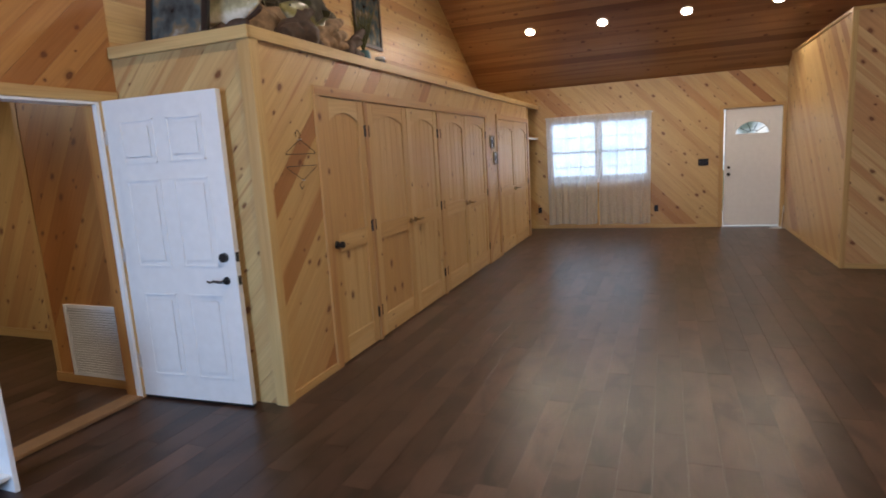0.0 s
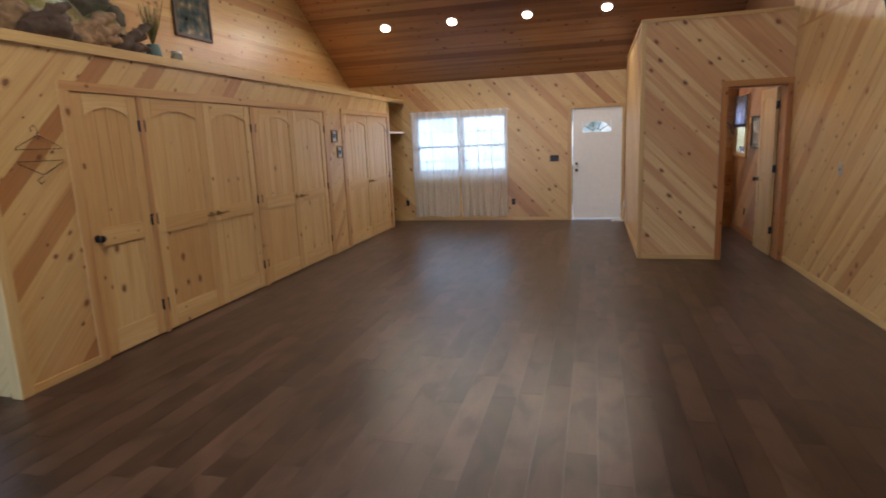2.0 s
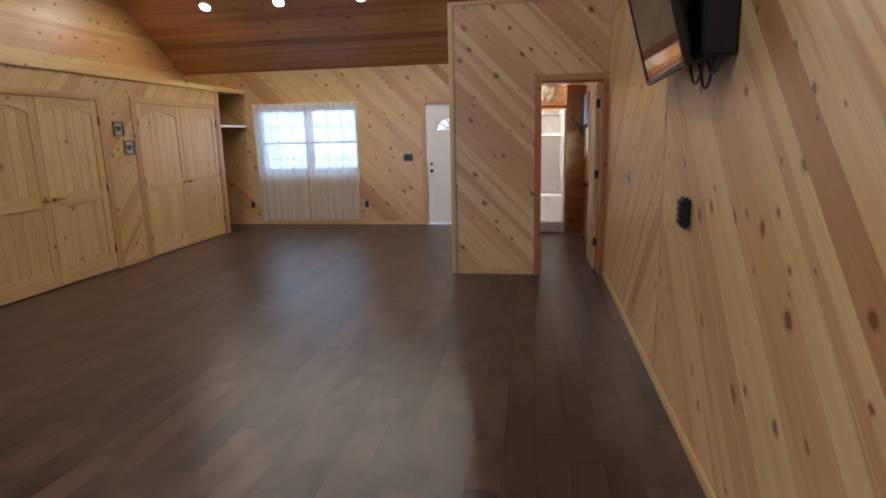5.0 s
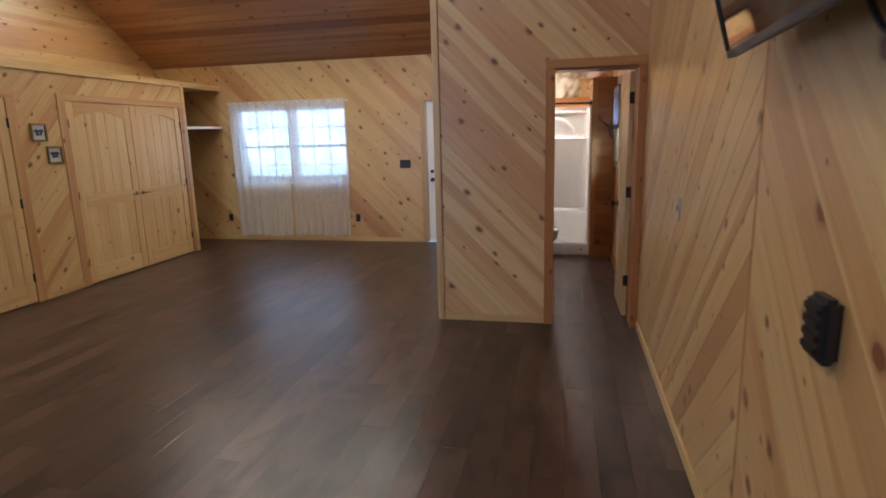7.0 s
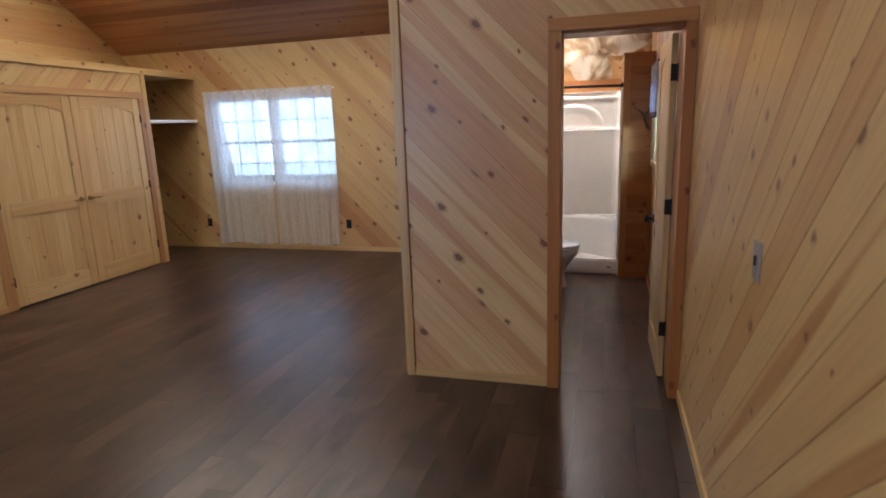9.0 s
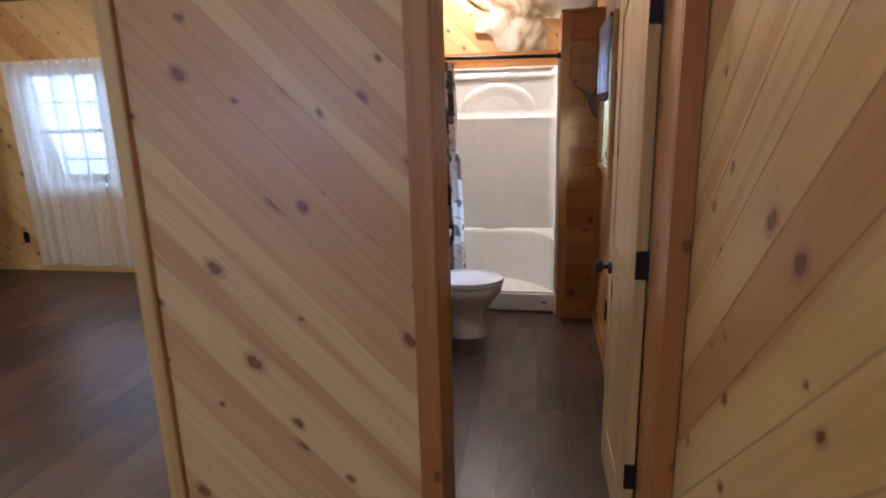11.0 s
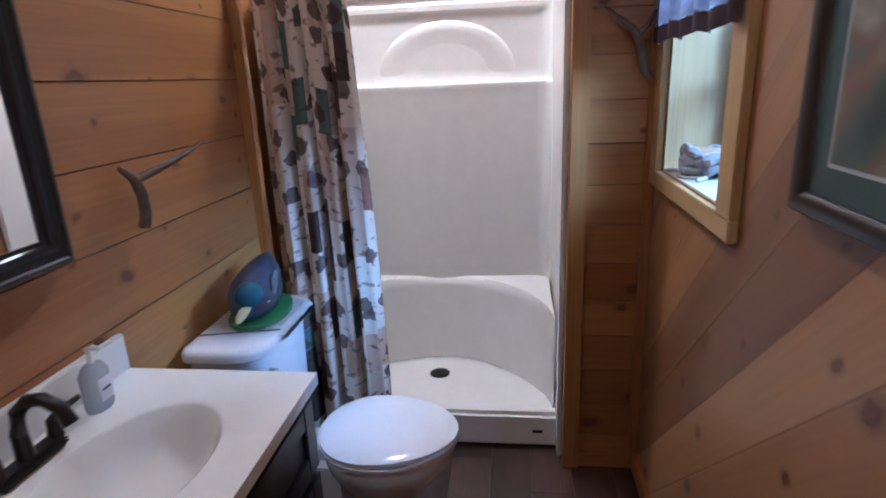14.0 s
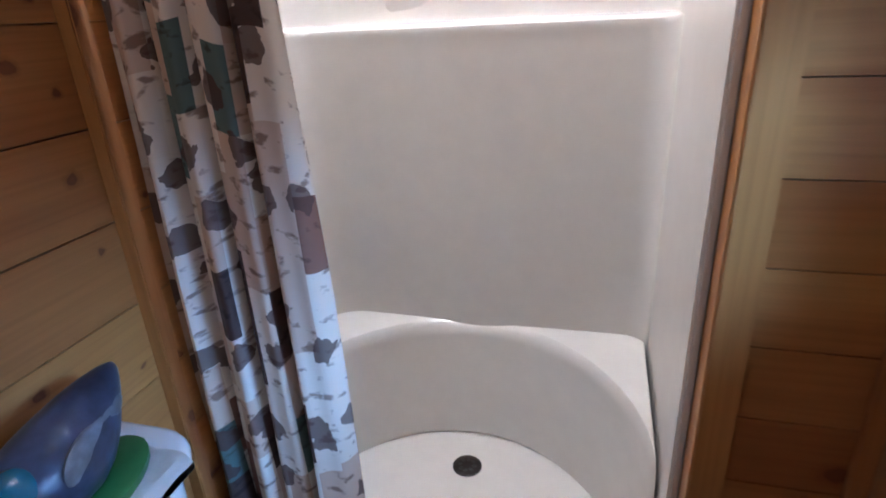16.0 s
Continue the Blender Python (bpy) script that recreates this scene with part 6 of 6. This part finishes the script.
ar2 = empty("deer_antler", (6.63, 11.18, 1.6), "dark forked deer antler hung on the pine pier", "antler", "deer antlers")
part("beam", tube([(6.694, 11.172, 1.484), (6.672, 11.165, 1.505), (6.655, 11.16, 1.56), (6.64, 11.155, 1.62), (6.60, 11.15, 1.655), (6.535, 11.14, 1.70)], [0.012, 0.015, 0.014, 0.013, 0.010, 0.004], 10), HORN, ar2, smooth=True)
part("tine", tube([(6.642, 11.157, 1.615), (6.672, 11.15, 1.645), (6.69, 11.145, 1.685)], [0.012, 0.009, 0.004], 10), HORN, ar2, smooth=True)

# bathroom window
w2 = empty("window_bath", (6.85, 10.8, 1.6), "small black-framed bathroom window in a deep pine reveal", kind="structure")
for a, b_, nm, mt_ in (((6.731, 10.534, 1.196), (6.945, 11.096, 1.2055), "window_sill", plain("pale_sill", (0.66, 0.6, 0.52), 0.4)),):
    part(nm, box(a, b_, 0.002), mt_, w2)
for a, b_ in (((6.731, 10.534, 1.206), (6.945, 10.546, 1.96)), ((6.731, 11.085, 1.206), (6.945, 11.096, 1.96)), ((6.731, 10.534, 1.961), (6.945, 11.096, 1.974))):
    part("reveal_board", box(a, b_), PINE_DOOR, w2, grain=(0, 0, 1))
for a, b_, g in (((6.708, 10.44, 1.145), (6.73, 11.185, 1.197), (0, 1, 0)), ((6.708, 10.44, 1.197), (6.73, 10.53, 2.06), (0, 0, 1)), ((6.708, 11.105, 1.197), (6.73, 11.185, 2.06), (0, 0, 1)), ((6.706, 10.43, 1.985), (6.73, 11.185, 2.065), (0, 1, 0))):
    part("casing", box(a, b_, 0.003), PINE_TRIM, w2, grain=g)
wf = bmesh.new()
for a, b_ in (((6.90, 10.53, 1.20), (6.94, 10.57, 1.98)), ((6.90, 11.06, 1.20), (6.94, 11.10, 1.98)), ((6.90, 10.57, 1.20), (6.94, 11.06, 1.245)), ((6.90, 10.57, 1.94), (6.94, 11.06, 1.98)), ((6.905, 10.57, 1.475), (6.935, 11.06, 1.50)), ((6.912, 10.80, 1.245), (6.93, 10.82, 1.94))):
    box(a, b_, 0.002, bm=wf)
wf_ = part("window_frame", wf, BLACK, w2)
part("pane", box((6.92, 10.56, 1.23), (6.924, 11.07, 1.95)), GLASS, wf_).visible_shadow = False

va_ = empty("window_valance", (6.72, 10.8, 1.8), "short printed window valance with a dark border", "curtain")
VAL = plain("valance_cloth", (0.42, 0.40, 0.44), 0.8, vary=0.5, scale=16)
VALD = plain("valance_border", (0.10, 0.05, 0.045), 0.8, vary=0.4, scale=16)


def val(z0, z1, off):
    return lambda u, v: (6.70 - 0.006 - 0.012 * math.sin(u * 38) - off, 10.46 + 0.70 * u, z0 + (z1 - z0) * v + (0.008 * math.sin(u * 19) if z0 < 1.62 else 0))


part("cloth", sheet(70, 6, val(1.635, 2.05, 0.0), 0.002), VAL, va_, smooth=True)
part("border", sheet(70, 3, val(1.59, 1.636, 0.0), 0.002), VALD, va_, "dark brown border", smooth=True)
part("pole", rod((6.695, 10.44, 2.045), (6.695, 11.18, 2.045), 0.008), BRONZE, va_)

bs = empty("bark_bowl", (6.80, 10.95, 1.2), "small grey woven bark bowl with a cord on the window sill", "bowl")
BARK = plain("grey_bark", (0.40, 0.37, 0.35), 0.8, vary=0.6, scale=28, bump=0.6)
rng = random.Random(21)
for k in range(5):
    ra_, zc, ph = rng.uniform(0.050, 0.068), 1.222 + 0.013 * k, rng.uniform(0, 6)
    loop = [(6.815 + (ra_ + 0.008 * math.sin(3 * a + ph)) * math.cos(a), 10.95 + (ra_ + 0.008 * math.sin(2 * a + ph)) * math.sin(a), zc + 0.010 * math.sin(2 * a + ph)) for a in [math.tau * q / 22 for q in range(23)]]
    part("bark_strand", tube(loop, [0.014 + 0.006 * math.sin(q * 1.9 + ph) for q in range(23)], 7), BARK, bs, smooth=True)
part("moss", blob(6.815, 10.95, 1.268, 0.058, 0.058, 0.02), plain("tan_fill", (0.38, 0.22, 0.11), 0.9, vary=0.5, scale=50), bs, smooth=True)
part("cord", tube([(6.76 + 0.03 * math.sin(k * 0.7), 10.84 + 0.012 * k, 1.211 + 0.003 * math.sin(k)) for k in range(18)], 0.006, 6), plain("pale_cord", (0.6, 0.57, 0.52), 0.8), bs, smooth=True)

# picture on the side wall
m_, n_, L_, p_ = mat("autumn_print")
co = n_.new("ShaderNodeTexCoord")
tx = n_.new("ShaderNodeTexNoise")
tx.inputs["Scale"].default_value, tx.inputs["Detail"].default_value, tx.inputs["Distortion"].default_value = 9, 5, 0.6
L_.new(co.outputs["Object"], tx.inputs["Vector"])
rp = ramp(n_, [(0.3, (0.03, 0.05, 0.04)), (0.45, (0.09, 0.12, 0.08)), (0.55, (0.20, 0.10, 0.06)), (0.65, (0.26, 0.22, 0.14)), (0.75, (0.42, 0.38, 0.30))])
L_.new(tx.outputs[0], rp.inputs[0])
L_.new(rp.outputs[0], p_.inputs["Base Color"])
p_.inputs["Roughness"].default_value = 0.5
PRINT = m_
pc = empty("framed_print", (6.71, 9.89, 1.5), "framed autumn landscape print with a green mat behind glass", "picture")
PY0, PY1, PZ0, PZ1 = 9.59, 10.18, 1.285, 1.735
b = 0.03
part("frame", moulding(PY0, PY1, PZ0, PZ1, [(0, 6.728), (0, 6.704), (0.004, 6.699), (0.014, 6.697), (0.024, 6.702), (0.032, 6.710), (0.032, 6.728)]), plain("walnut_black", (0.025, 0.018, 0.015), 0.35), pc, smooth=True)
part("mat_board", box((6.716, PY0 + b, PZ0 + b), (6.727, PY1 - b, PZ1 - b)), plain("green_mat", (0.05, 0.085, 0.07), 0.8, bump=0), pc, "dark green mat")
part("fillet", box((6.7145, PY0 + 0.078, PZ0 + 0.078), (6.7158, PY1 - 0.078, PZ1 - 0.078)), CARD, pc)
part("print", box((6.7125, PY0 + 0.085, PZ0 + 0.085), (6.7143, PY1 - 0.085, PZ1 - 0.085)), PRINT, pc)
part("pane", box((6.707, PY0 + b, PZ0 + b), (6.709, PY1 - b, PZ1 - b)), GLASS, pc).visible_shadow = False

plate("bath_outlet", RZ(10.41, 0.35), 0.072, 0.115, BRONZE, "dark bronze outlet low on the slanted pine boards", "outlet", [(0, 0.025, 0.034, 0.03), (0, -0.025, 0.034, 0.03)])

# hide stretched over the shower
hd = empty("deer_hide", (6.1, 12.06, 2.3), "stretched cream and brown deer hide pinned above the shower", "hide")
m_, n_, L_, p_ = mat("spotted_hide")
co = n_.new("ShaderNodeTexCoord")
tx = n_.new("ShaderNodeTexNoise")
tx.inputs["Scale"].default_value, tx.inputs["Detail"].default_value, tx.inputs["Distortion"].default_value = 4.2, 4, 0.8
L_.new(co.outputs["Object"], tx.inputs["Vector"])
rp = ramp(n_, [(0.36, (0.20, 0.12, 0.06)), (0.47, (0.42, 0.30, 0.17)), (0.56, (0.66, 0.57, 0.42)), (0.66, (0.74, 0.68, 0.56))])
L_.new(tx.outputs[0], rp.inputs[0])
L_.new(rp.outputs[0], p_.inputs["Base Color"])
p_.inputs["Roughness"].default_value = 0.85


def hide(u, v):
    a = u * math.tau
    r = 0.30 * (1 + 0.30 * math.sin(3 * a + 0.6) + 0.18 * math.sin(5 * a + 2) + 0.10 * math.sin(9 * a))
    k = v
    return (6.14 + 1.5 * r * k * math.cos(a), 12.062 - 0.012 * math.sin(7 * a) * k - 0.006 * k, 2.37 + 1.0 * r * k * math.sin(a))


part("skin", sheet(72, 8, hide, 0.006), m_, hd, smooth=True)
part("nail", rod((6.14, 12.075, 2.37), (6.14, 12.03, 2.37), 0.004), STEEL, hd)

# ceiling fitting in the bathroom
bc = empty("bath_ceiling_light", (5.75, 11.70, 2.838), "round flush ceiling light of frosted glass", "ceiling light", "bathroom ceiling lights")
part("diffuser", lathe([(0.14, 0.0), (0.14, -0.03), (0.10, -0.055), (0.001, -0.06)], (5.75, 11.70, 2.838), 28), glow("frosted_glow", (1.0, 0.92, 0.84), 6), bc, smooth=True)
part("rim", lathe([(0.15, 0.0), (0.155, -0.012), (0.142, -0.02)], (5.75, 11.70, 2.839), 28), BRONZE, bc, smooth=True)
copy_thing(bc, pose(5.8, 9.5, 2.838))

floor_planks()
